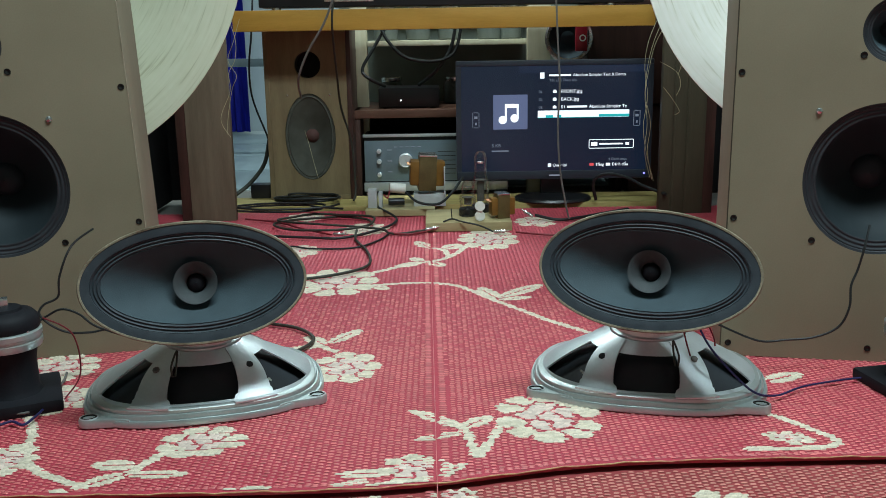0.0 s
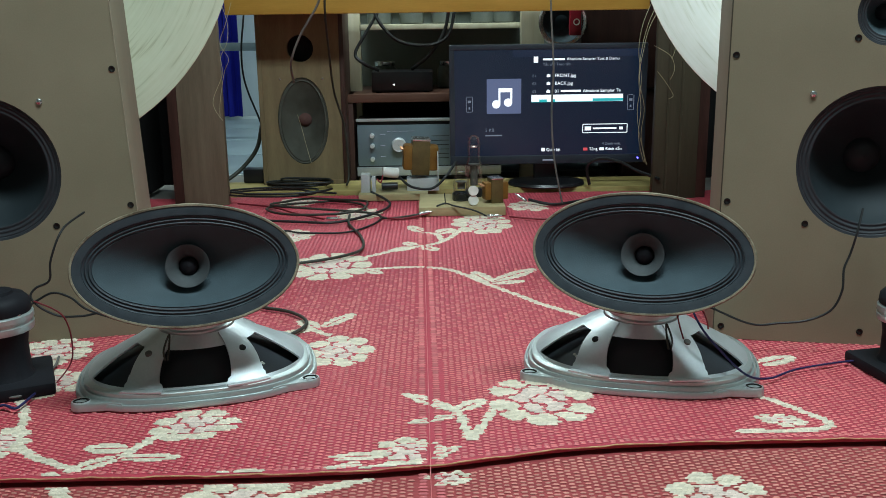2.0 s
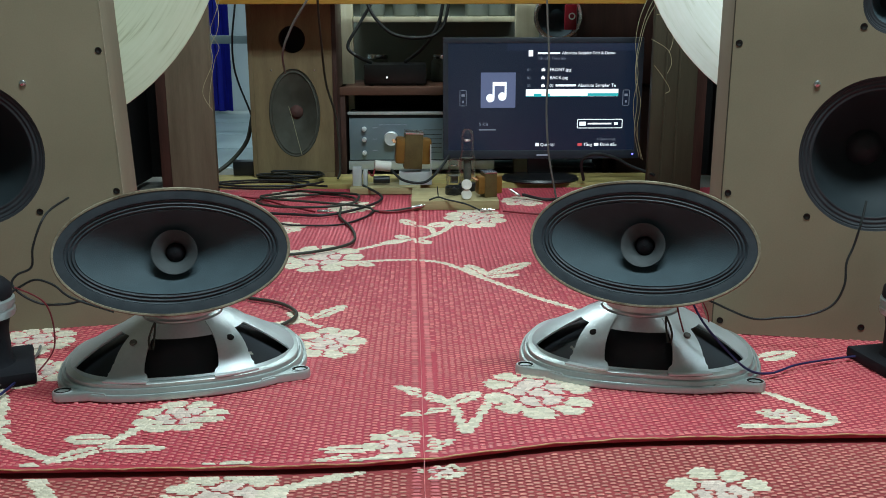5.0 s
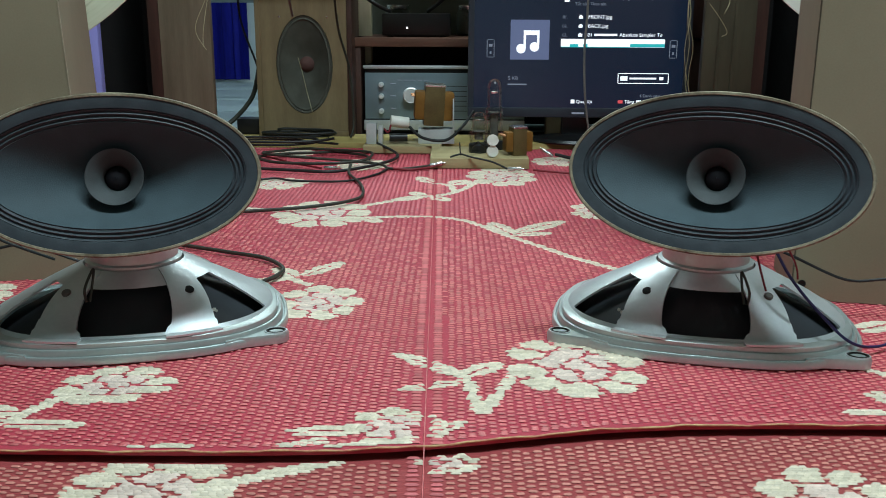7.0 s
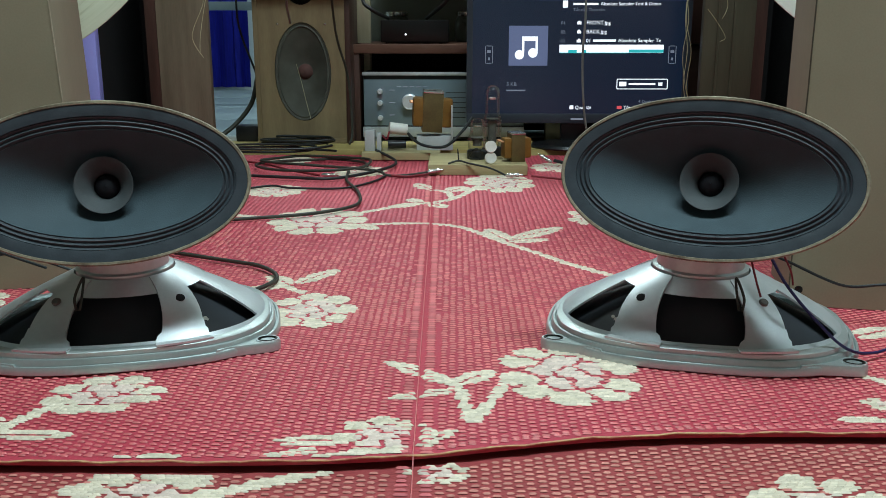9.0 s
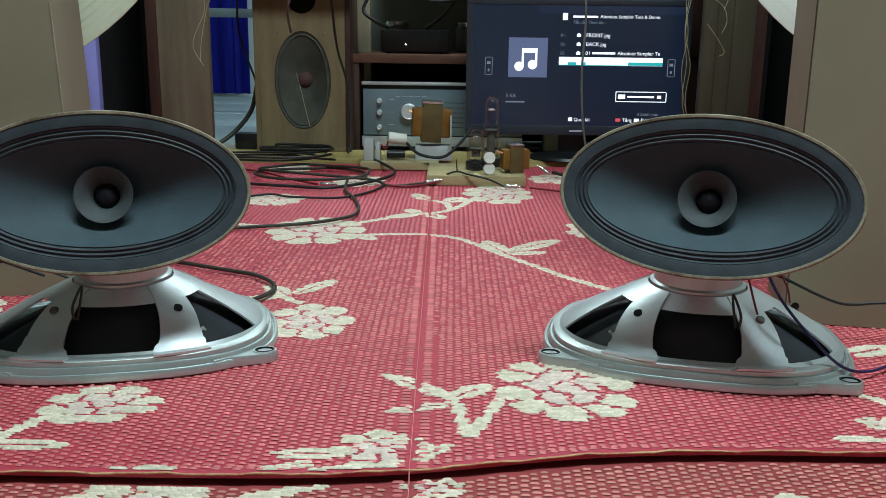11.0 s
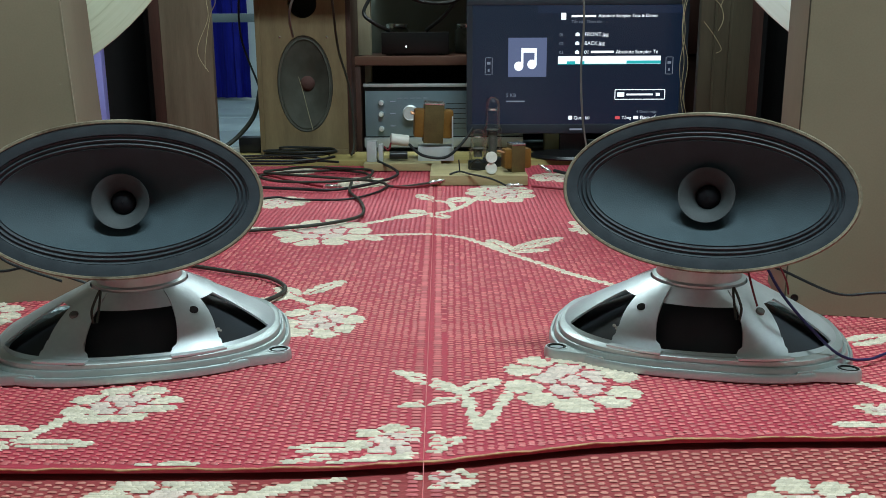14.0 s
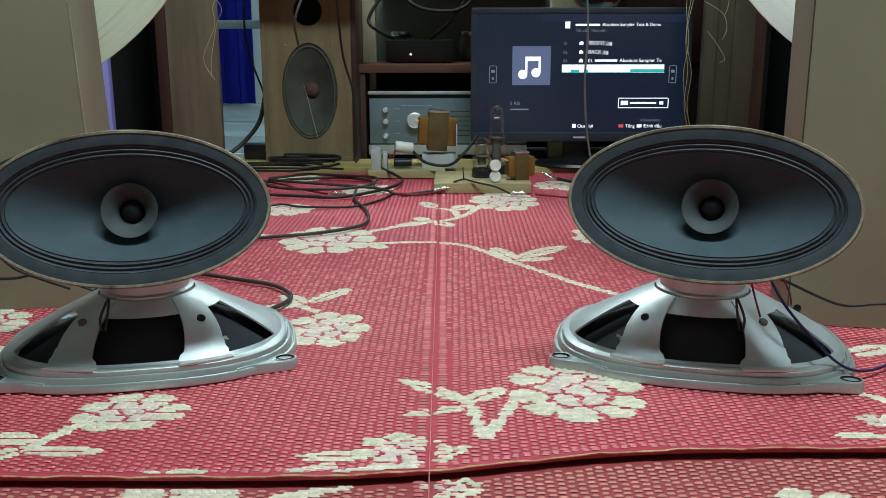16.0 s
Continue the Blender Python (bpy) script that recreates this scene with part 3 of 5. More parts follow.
# ---- small driver stands on the mat by the cabinets ----
def driver_stand(m, label):
    w = thing("horn_driver", m, label, "horn driver", "black horn drivers")
    part("base", boxed(-0.048, 0.048, -0.048, 0.048, 0.0, 0.0145, bevel=0.004), MATTE_BLACK, w)
    part("throat", lathe([(0.03, 0.014), (0.027, 0.02), (0.0265, 0.05), (0.03, 0.07)], 40), MATTE_BLACK, w)
    part("ring", lathe([(0.03, 0.066), (0.0345, 0.067), (0.0355, 0.07), (0.0355, 0.0745), (0.0335, 0.0755), (0.0335, 0.0785), (0.0358, 0.0795), (0.0358, 0.085), (0.033, 0.087), (0.029, 0.087)], 48), SILVER_DULL, w, "pale metal clamp ring")
    part("cap", lathe([(0.033, 0.086), (0.0345, 0.089), (0.0335, 0.099), (0.028, 0.105), (0.018, 0.107), (0.017, 0.11), (0.012, 0.111), (0.0005, 0.1115)], 48), MATTE_BLACK, w)
    for k in range(4):
        part("clamp_bolt", cyl(0.0032, 0.086, 0.092, 10), STEEL, w, m=pose(0.031 * math.cos(0.7 + k * 1.571), 0.031 * math.sin(0.7 + k * 1.571), 0))
    part("terminal", boxed(-0.005, 0.005, -0.005, 0.005, 0.11, 0.121, bevel=0.001), STEEL, w)
    return w


driver_stand(pose(-0.475, 1.13, 0, 0, 0, 24) @ Matrix.Scale(1.12, 4), "black horn driver with steel ring standing on the mat")
driver_stand(pose(0.63, 1.13, 0, 0, 0, 10), "black horn driver with steel ring standing on the mat")


# ---- brown slotted cabinets at the back ----
def slot_cabinet(x_in, side, label):
    """Inner edge at x_in; side -1 for the cabinet that runs to -x."""
    w = thing("bass_cabinet", pose(x_in, 2.26, 0), label, "bass cabinet", "slotted bass cabinets")

    def bx(name, u0, u1, y0, y1, z0, z1, mat, lab=""):
        a, b = sorted((side * u0, side * u1))
        return part(name, boxed(a, b, y0, y1, z0, z1, bevel=0.002), mat, w, lab)
    # right front is darkened in colour for the shadow it stands in
    bx("front_board", 0, 0.107, 0, 0.02, 0, 0.95, CAB if side < 0 else CAB_SHADE_AND_JOINT)
    bx("slot_cheek", 0.107, 0.132, 0.004, 0.3, 0, 0.95, CAB_DARK, "dark slot cheek")
    # slot back and far cheek hold the slot's shade in their colour
    bx("slot_back", 0.11, 0.262, 0.301, 0.311, 0, 0.95, OPENING_SHADE)
    bx("slot_cheek", 0.24, 0.26, 0.021, 0.3, 0, 0.95, OPENING_SHADE)
    bx("front_board", 0.268, 0.8, 0.002, 0.022, 0, 0.95, CAB_DARK)
    # left strip takes the violet light as its own colour
    bx("slot_strip", 0.237, 0.268, -0.002, 0.02, 0, 0.95, VIOLET_LIT if side < 0 else CAB_DARK, "strip coloured as lit by violet light" if side < 0 else "")
    bx("side_panel", 0.3, 0.318, 0.022, 0.42, 0, 0.95, CAB)
    bx("top_panel", 0, 0.8, 0, 0.3, 0.95, 0.97, CAB)
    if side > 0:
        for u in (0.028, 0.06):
            bx("batten", u, u + 0.006, -0.003, 0.0, 0, 0.95, CAB_SHADE_AND_JOINT)
    return w


slot_cabinet(-0.443, -1, "tall brown veneered bass cabinet with dark vertical slot")
slot_cabinet(0.585, 1, "tall brown veneered bass cabinet, front coloured as in shadow, dark vertical slot")

# ---- yellow shelf across, with dark gear on it ----
sh = thing("shelf", pose(0, 0, 0), "yellow varnished wooden shelf spanning between brown cabinets", "shelf")
part("front_rail", boxed(-0.443, 0.585, 2.355, 2.38, 0.448, 0.498, bevel=0.003), BEAM_Y, sh)
part("shelf_board", boxed(-0.443, 0.585, 2.38, 2.47, 0.478, 0.497, bevel=0.002), BEAM_Y, sh)
dk = thing("tape_deck", pose(-0.12, 2.45, 0.498), "black audio deck with bright front strip on the yellow shelf", "audio deck")
part("case", boxed(-0.26, 0.68, -0.08, 0.01, 0.006, 0.1, bevel=0.004), BLACK_PL, dk)
part("front_strip", boxed(-0.1, 0.02, -0.083, -0.08, 0.018, 0.032, bevel=0.001), STEEL, dk, "bright metal strip")
for x in (-0.22, 0.6):
    part("foot", cyl(0.012, 0, 0.007), STEEL, dk, m=pose(x, -0.06, 0))

# ---- floor edge: yellow plank ----
single("plank", boxed(-0.5, 0.66, 2.37, 2.52, ZF, 0.012, bevel=0.003), PLANK_Y, "yellow planed wooden plank lying on the floor", "plank")

# ---- small two-way speaker ----
sp = thing("bookshelf_speaker", pose(-0.283, 2.47, 0.012), "brown wooden speaker with vertical oval driver and round port", "speaker")


def small_speaker(w):
    HW, H, D = 0.112, 0.45, 0.17
    bm = bmesh.new()
    z0, z1 = 0.012, H - 0.012
    holes = [(0.166, 0.066, 0.113), (0.352, 0.034, 0.034)]
    zs = [z0, 0.3, z1]
    for (cz, a, b), za, zb in zip(holes, zs, zs[1:]):
        inner, outer, back = [], [], []
        n = 64
        x1 = HW - 0.012
        for i in range(n):
            t = 2 * math.pi * (i + 0.5) / n
            c, s = math.cos(t), math.sin(t)
            inner.append((a * c, 0.003, cz + b * s))
            back.append((a * c, 0.02, cz + b * s))
            k = min(x1 / max(abs(c), 1e-6), ((zb - cz) if s > 0 else (cz - za)) / max(abs(s), 1e-6))
            outer.append((c * k, 0.003, cz + s * k))
        for sx in (-x1, x1):
            for sz in (za, zb):
                j = min(range(n), key=lambda q: (outer[q][0] - sx) ** 2 + (outer[q][2] - sz) ** 2)
                outer[j] = (sx, 0.003, sz)
        loft([outer, inner, back], bm=bm)
    part("baffle", bm, BAFFLE, w, smooth=False)
    part("side_panel", boxed(-HW, -HW + 0.012, 0, D, 0, H, bevel=0.002), BAFFLE, w)
    # right side panel is darker brown than the left one
    part("side_panel", boxed(HW - 0.012, HW, 0, D, 0, H, bevel=0.002), CAB_DARK, w, "darker brown side")
    part("top_panel", boxed(-HW + 0.012, HW - 0.012, 0, D, H - 0.012, H, bevel=0.002), CAB_DARK, w)
    part("bottom_panel", boxed(-HW + 0.012, HW - 0.012, 0, D, 0, 0.012, bevel=0.002), BAFFLE, w)
    part("back_panel", boxed(-HW + 0.012, HW - 0.012, D - 0.01, D, 0.012, H - 0.012), CAB_DARK, w)
    d = new("driver")
    d.parent = w
    d.matrix_local = pose(0, 0.006, 0.166, 90)

    def el(a, b, z):
        return ell(a, b, z, 72)
    part("surround", loft([el(0.0665, 0.1135, -0.002), el(0.064, 0.111, 0.001), el(0.06, 0.107, -0.001), el(0.057, 0.104, 0.0005), el(0.054, 0.1, -0.003)]), DUSTY_CONE, d)
    part("cone", loft([el(0.054 * (1 - t) + 0.016 * t, 0.1 * (1 - t) + 0.016 * t, -0.003 - 0.034 * t) for t in [k / 8 for k in range(9)]], (False, True)), DUSTY_CONE, d)
    part("dust_cap", lathe([(0.018, -0.036), (0.016, -0.031), (0.009, -0.026), (0.0005, -0.0245)], 32), material("reddish_felt_cap", (0.1, 0.045, 0.038), rough=0.8), d, "dull red dust cap")
    part("port", lathe([(0.0345, 0.0), (0.034, -0.06)], 48, (False, True)), OPENING_SHADE, w, "dark round port", m=pose(0, 0.003, 0.352, 90))
    for x in (-0.055, 0.055):
        part("screw", lathe([(0.003, 0), (0.002, 0.0015), (0.0003, 0.002)], 10), STEEL, w, m=pose(x, 0.003, 0.275, 90))


small_speaker(sp)

# ---- monitor ----
tv = thing("monitor", pose(0.347, 2.42, 0.012), "black widescreen monitor showing a dark music menu", "monitor")


def bar(parent, u0, u1, v0, v1, mat, name="menu_bar", lift=0.0006, label=""):
    return part(name, boxed(u0, u1, -0.0176 - lift, -0.0172, v0, v1), mat, parent, label, smooth=False)


def words(parent, text, u, v, size, mat, label):
    cu = bpy.data.curves.new("caption", "FONT")
    cu.body, cu.size, cu.extrude = text, size, 0.0002
    ob = new("caption", cu)
    dg = bpy.context.evaluated_depsgraph_get()
    me = bpy.data.meshes.new_from_object(ob.evaluated_get(dg))
    bpy.data.objects.remove(ob)
    me.materials.clear()
    me.materials.append(mat)
    o = new("caption", me)
    o.parent = parent
    o.matrix_local = pose(u, -0.018, v, 90)
    return tagged(o, label)


def monitor(w):
    W, Z0, Z1 = 0.249, 0.056, 0.357
    part("bezel", box(box(box(boxed(-W, W, -0.02, 0.0, Z1 - 0.014, Z1, bevel=0.003), -W, W, -0.02, 0.0, Z0, Z0 + 0.022, bevel=0.003), -W, -W + 0.013, -0.0195, 0.0, Z0 + 0.022, Z1 - 0.014), W - 0.013, W, -0.0195, 0.0, Z0 + 0.022, Z1 - 0.014), BEZEL, w)
    part("back_shell", boxed(-W + 0.002, W - 0.002, -0.008, 0.04, Z0 + 0.004, Z1 - 0.003, bevel=0.012), BLACK_PL, w)
    scr = part("screen", boxed(-W + 0.012, W - 0.012, -0.0172, -0.01, Z0 + 0.02, Z1 - 0.012), NAVY, w, "dark navy lit screen", smooth=False)
    bar(scr, -0.09, 0.236, 0.325, 0.342, NAVY2, "title_band", 0.0002)
    bar(scr, -0.155, -0.068, 0.185, 0.272, TILE, "picture_tile", label="blue tile with white music note")
    n = part("music_note", lathe([(0.0105, 0), (0.0105, 0.0004)], 20, (True, True)), SCR_WHITE, scr, m=pose(-0.131, -0.018, 0.209, 90))
    part("music_note", lathe([(0.0105, 0), (0.0105, 0.0004)], 20, (True, True)), SCR_WHITE, scr, m=pose(-0.101, -0.018, 0.213, 90))
    bar(scr, -0.1255, -0.1205, 0.209, 0.248, SCR_WHITE, "music_note", 0.0009)
    bar(scr, -0.0955, -0.0905, 0.213, 0.248, SCR_WHITE, "music_note", 0.0009)
    bar(scr, -0.1255, -0.0905, 0.239, 0.249, SCR_WHITE, "music_note", 0.0009)
    # side buttons
    for u in (-0.199, 0.21):
        for a in ((u - 0.0085, u - 0.0072, 0.19, 0.228), (u + 0.0072, u + 0.0085, 0.19, 0.228), (u - 0.006, u + 0.006, 0.2275, 0.2288), (u - 0.006, u + 0.006, 0.1895, 0.1908), (u - 0.004, u + 0.004, 0.213, 0.219), (u - 0.002, u + 0.002, 0.197, 0.203)):
            bar(scr, *a, SCR_GREY, "side_button")
    # list
    bar(scr, -0.037, -0.026, 0.311, 0.326, SCR_WHITE, "folder_icon")
    bar(scr, -0.014, 0.041, 0.3165, 0.321, SCR_WHITE, "menu_bar")
    words(scr, "Absolute Sampler Test & Demo", 0.046, 0.316, 0.0102, SCR_WHITE, "white menu title")
    words(scr, "Tất cả | Theo tên", -0.014, 0.3035, 0.0095, SCR_GREY, "grey menu line")
    for k, (num, txt) in enumerate((("01.", "FRONT.jpg"), ("02.", "BACK.jpg"), ("03.", "01"))):
        v = 0.275 - 0.0195 * k
        words(scr, num, -0.04, v, 0.0095, SCR_GREY, "dim row number")
        bar(scr, -0.004, 0.005, v, v + 0.006, SCR_WHITE, "row_icon")
        bar(scr, -0.0015, 0.0025, v + 0.006, v + 0.008, SCR_WHITE, "row_icon")
        words(scr, txt, 0.0165, v, 0.0115, SCR_WHITE, "white file name")
    bar(scr, 0.032, 0.083, 0.2375, 0.2425, SCR_WHITE)
    words(scr, "Absolute Sampler Te", 0.088, 0.2365, 0.0112, SCR_WHITE, "white file name")
    bar(scr, -0.042, 0.19, 0.213, 0.231, SCR_WHITE, "play_bar", label="white playing bar")
    bar(scr, -0.022, -0.003, 0.2135, 0.2195, SCR_TEAL, "play_progress", 0.0009)
    bar(scr, 0.008, 0.018, 0.2135, 0.2195, SCR_TEAL, "play_progress", 0.0009)
    bar(scr, 0.113, 0.19, 0.2135, 0.2205, SCR_TEAL, "play_progress", 0.0009)
    bar(scr, -0.042, 0.113, 0.2125, 0.2138, SCR_TEAL, "play_progress", 0.0009)
    # volume frame
    for a in ((0.09, 0.203, 0.1545, 0.1562), (0.09, 0.203, 0.1328, 0.1345), (0.089, 0.0907, 0.1345, 0.1545), (0.2023, 0.204, 0.1345, 0.1545), (0.116, 0.176, 0.1425, 0.1465), (0.095, 0.111, 0.1395, 0.1495), (0.183, 0.192, 0.141, 0.148)):
        bar(scr, *a, SCR_WHITE, "volume_frame")
    words(scr, "5 KB", -0.159, 0.14, 0.0115, SCR_GREY, "grey file size")
    bar(scr, -0.159, -0.116, 0.1285, 0.1315, SCR_GREY)
    words(scr, "4 Danh mục", 0.14, 0.1025, 0.0095, SCR_GREY, "grey menu line")
    bar(scr, -0.015, -0.0065, 0.088, 0.0965, SCR_WHITE, "key_dot")
    words(scr, "Quay lại", -0.003, 0.0885, 0.0105, SCR_WHITE, "white menu word")
    bar(scr, 0.092, 0.103, 0.0885, 0.0955, SCR_RED, "key_dot")
    words(scr, "Tăng", 0.107, 0.0885, 0.0105, SCR_WHITE, "white menu word")
    bar(scr, 0.134, 0.145, 0.0885, 0.0955, SCR_WHITE, "key_dot")
    words(scr, "Đánh dấu", 0.149, 0.0885, 0.0105, SCR_WHITE, "white menu word")
    # printed mark, made to glow with the screen's emissive grey
    bar(w, -0.012, 0.016, Z0 + 0.008, Z0 + 0.012, SCR_GREY, "maker_mark", 0.004)
    part("power_light", cyl(0.0022, 0, 0.001, 10), LED_BLUE, w, "blue power light", m=pose(0.232, -0.0205, Z0 + 0.012, 90))
    part("stand_neck", boxed(-0.03, 0.03, 0.012, 0.035, 0.004, Z0 + 0.05, bevel=0.004), BLACK_PL, w)
    part("stand_base", loft([ell(0.098, 0.075, 0, 64), ell(0.1, 0.077, 0.003, 64), ell(0.096, 0.073, 0.009, 64), ell(0.05, 0.04, 0.014, 64)], (True, True)), BLACK_PL, w)


monitor(tv)

# ---- rack with amplifier ----
rk = thing("rack", pose(0, 0, 0.0), "dark brown wooden rack holding amplifier and player", "rack")
part("side_panel", boxed(-0.178, -0.158, 2.545, 2.85, ZF, 0.24, bevel=0.002), CAB_DARK, rk)
part("side_panel", boxed(0.56, 0.58, 2.68, 2.85, ZF, 0.24, bevel=0.002), CAB_DARK, rk)
part("top_board", boxed(-0.18, 0.58, 2.54, 2.85, 0.218, 0.24, bevel=0.003), material("brown_shelf_board", (0.13, 0.06, 0.04), (0.08, 0.035, 0.022), 10, 0.4, bump=0.1, stretch=(0.6, 6, 6)), rk)
# dark of the rack's inside is put into this panel's colour
part("back_panel", boxed(-0.158, 0.56, 2.84, 2.85, 0.0, 0.218), OPENING_SHADE, rk)
am = thing("amplifier", pose(-0.02, 2.555, 0.0), "blue-grey fronted stereo amplifier with chrome knobs", "amplifier")
part("case", boxed(-0.13, 0.26, 0.003, 0.24, 0.012, 0.172, bevel=0.002), BLACK_PL, am)
part("front_plate", boxed(-0.13, 0.26, 0, 0.003, 0.045, 0.156, bevel=0.001), AMP_FACE, am)
part("trim_strip", boxed(-0.133, 0.26, -0.005, 0.003, 0.166, 0.174, bevel=0.001), SILVER, am, "bright metal trim strip")
part("trim_strip", boxed(-0.133, 0.26, -0.006, 0.003, 0.018, 0.042, bevel=0.001), SILVER, am, "bright metal trim strip")
for z in (0.128, 0.1, 0.064):
    part("knob", lathe([(0.0065, 0), (0.0065, 0.008), (0.0055, 0.0125), (0.0005, 0.013)], 20), CHROME, am, "small chrome knob", m=pose(-0.09, 0, z, 90))
part("volume_knob", lathe([(0.019, 0), (0.0195, 0.004), (0.0185, 0.018), (0.0165, 0.02), (0.0155, 0.0185), (0.0005, 0.0185)], 40), CHROME, am, "large chrome knob", m=pose(-0.018, 0, 0.103, 90))
# grey dial marks are print, yet glow through the emissive screen grey
for k in range(3):
    part("dial_mark", boxed(-0.068, -0.055, -0.0006, 0, 0.13 - 0.03 * k, 0.1315 - 0.03 * k), SCR_GREY, am)
for k in range(5):
    part("dial_mark", boxed(-0.05 + 0.016 * k, -0.04 + 0.016 * k, -0.0006, 0, 0.138, 0.1395), SCR_GREY, am)
for k in range(6):
    part("dial_mark", boxed(0.07, 0.118, -0.0006, 0, 0.064 + 0.012 * k, 0.0655 + 0.012 * k), BLACK_PL, am)
pl = thing("media_player", pose(-0.026, 2.58, 0.24), "black media player box with white light on brown shelf", "media player")
part("case", boxed(-0.083, 0.083, 0, 0.13, 0.003, 0.056, bevel=0.004), BLACK_PL, pl)
part("status_light", cyl(0.0022, 0, 0.0012, 10), LED_WHITE, pl, "white status light", m=pose(-0.022, 0, 0.022, 90))
for x in (-0.065, 0.065):
    part("foot", cyl(0.008, 0, 0.004, 12), BLACK_RUB, pl, m=pose(x, 0.02, 0))

# ---- rear shelving ----
rs = thing("shelf_unit", pose(0, 0, 0), "cream painted shelf unit with jars against the back wall", "shelf unit")
part("post", boxed(-0.186, -0.142, 2.66, 2.7, ZF, 0.9, bevel=0.002), CREAM_WOOD, rs)
part("post", boxed(0.3, 0.362, 2.62, 2.66, ZF, 0.9, bevel=0.002), CREAM_WOOD, rs)
part("shelf_board", boxed(-0.14, 0.315, 2.66, 2.9, 0.405, 0.42, bevel=0.002), CREAM_WOOD, rs)
part("shelf_board", boxed(-0.14, 0.315, 2.66, 2.9, 0.62, 0.635, bevel=0.002), CREAM_WOOD, rs)
part("back_board", boxed(-0.24, 0.56, 2.9, 2.915, 0.0, 0.9), GREEN_BOARD, rs, "dark backing board")


def jar(m, r, h, label):
    w = thing("jar", m, label, "jar", "jars on shelves")
    part("body", lathe([(r * 0.9, 0), (r, 0.004), (r, h * 0.78), (r * 0.8, h * 0.9), (r * 0.8, h)], 32, (True, False)), JAR, w)
    part("lid", lathe([(r * 0.86, h * 0.93), (r * 0.88, h * 0.95), (r * 0.88, h * 1.08), (r * 0.82, h * 1.1), (0.001, h * 1.1)], 32), STEEL, w, "bright metal lid")


for x in (-0.09, 0.0, 0.09, 0.2, 0.26):
    jar(pose(x, 2.72, 0.42), 0.034, 0.085, "grey jar with bright lid on shelf")
for x in (-0.08, 0.105):
    jar(pose(x, 2.76, 0.24), 0.034, 0.07, "grey jar with bright lid behind player")

bs = thing("bare_driver", pose(0.41, 2.6, 0.42, 90), "bare driver with grey rim and red magnet cover", "loudspeaker")
part("rim", lathe([(0.062, -0.004), (0.066, 0.0), (0.062, 0.004), (0.055, 0.002), (0.052, -0.004)], 64), STEEL, bs)
part("cone", lathe([(0.053, -0.002), (0.02, -0.03), (0.019, -0.032)], 48, (False, True)), GREY_CONE, bs)
part("cover", boxed(0.015, 0.046, -0.035, 0.03, 0.004, 0.02, bevel=0.003), RED_PL, bs, "red cover with white ring")
part("ring_mark", lathe([(0.009, 0), (0.009, 0.001), (0.006, 0.001), (0.006, 0)], 24), WHITE_PL, bs, m=pose(0.033, 0.0, 0.0205))
# invented block and widened box keep the gaps beside the monitor dark
single("dark_crate", boxed(0.585, 0.95, 2.62, 2.85, ZF, 0.236, bevel=0.004), CAB_DARK, "dark brown added block closing the gap beside the rack", "crate")
single("dark_box", boxed(0.46, 0.8, 2.6, 2.8, 0.24, 0.64, bevel=0.004), CAB_DARK, "dark brown box closing the gap above rack and block", "box")

# blue cloth and rail before the far wall
bm = bmesh.new()
for k in range(25):
    x = -1.08 + 0.26 * k / 24
    y = 4.36 + 0.016 * math.sin(k * 1.25) + 0.006 * math.sin(k * 3.1)
    for z in (0.006, 1.3):
        bm.verts.new((x, y, z))
bm.verts.ensure_lookup_table()
for k in range(24):
    bm.faces.new((bm.verts[2 * k], bm.verts[2 * k + 2], bm.verts[2 * k + 3], bm.verts[2 * k + 1]))
bmesh.ops.solidify(bm, geom=bm.faces[:], thickness=0.006)
single("curtain", bm, BLUE_CLOTH, "royal blue cloth hanging down to the tiled floor", "cloth")
rail = thing("side_table", pose(0, 0, ZF + 0.006), "grey-blue painted low table before the blue cloth", "table")
part("top_rail", boxed(-1.1, -0.42, 3.62, 3.66, 0.334, 0.364, bevel=0.003), material("grey_blue_paint", (0.2, 0.25, 0.27), (0.15, 0.19, 0.21), 8, 0.6), rail)
for x in (-1.1, -0.45):
    part("leg", boxed(x, x + 0.03, 3.63, 3.655, 0, 0.334, bevel=0.003), CAB_DARK, rail)
single("power_adapter", boxed(-0.455, -0.4, 2.5, 2.54, 0.012, 0.05, bevel=0.005), BLACK_PL, "black power adapter on the plank", "power adapter")

# ---- breadboard amplifiers ----
def transformer(w, m, s):
    t = new("transformer")
    t.parent, t.matrix_local = w, m
    tagged(t, "amber varnished transformer")
    part("core", boxed(-0.016 * s, 0.016 * s, -0.02 * s, 0.02 * s, 0, 0.062 * s, bevel=0.001), CORE, t)
    part("bobbin", boxed(-0.032 * s, 0.032 * s, -0.017 * s, 0.017 * s, 0.008 * s, 0.054 * s, bevel=0.005 * s), AMBER, t)
    part("top_clamp", boxed(-0.016 * s, 0.016 * s, -0.021 * s, 0.021 * s, 0.062 * s, 0.066 * s, bevel=0.001), STEEL, t, "steel clamp")
    for k in range(5):
        part("tag", cyl(0.0016, 0, 0.007, 8), COPPER, t, m=pose(-0.032 * s, -0.012 * s + 0.008 * s * k, 0.046 * s, 0, -90))


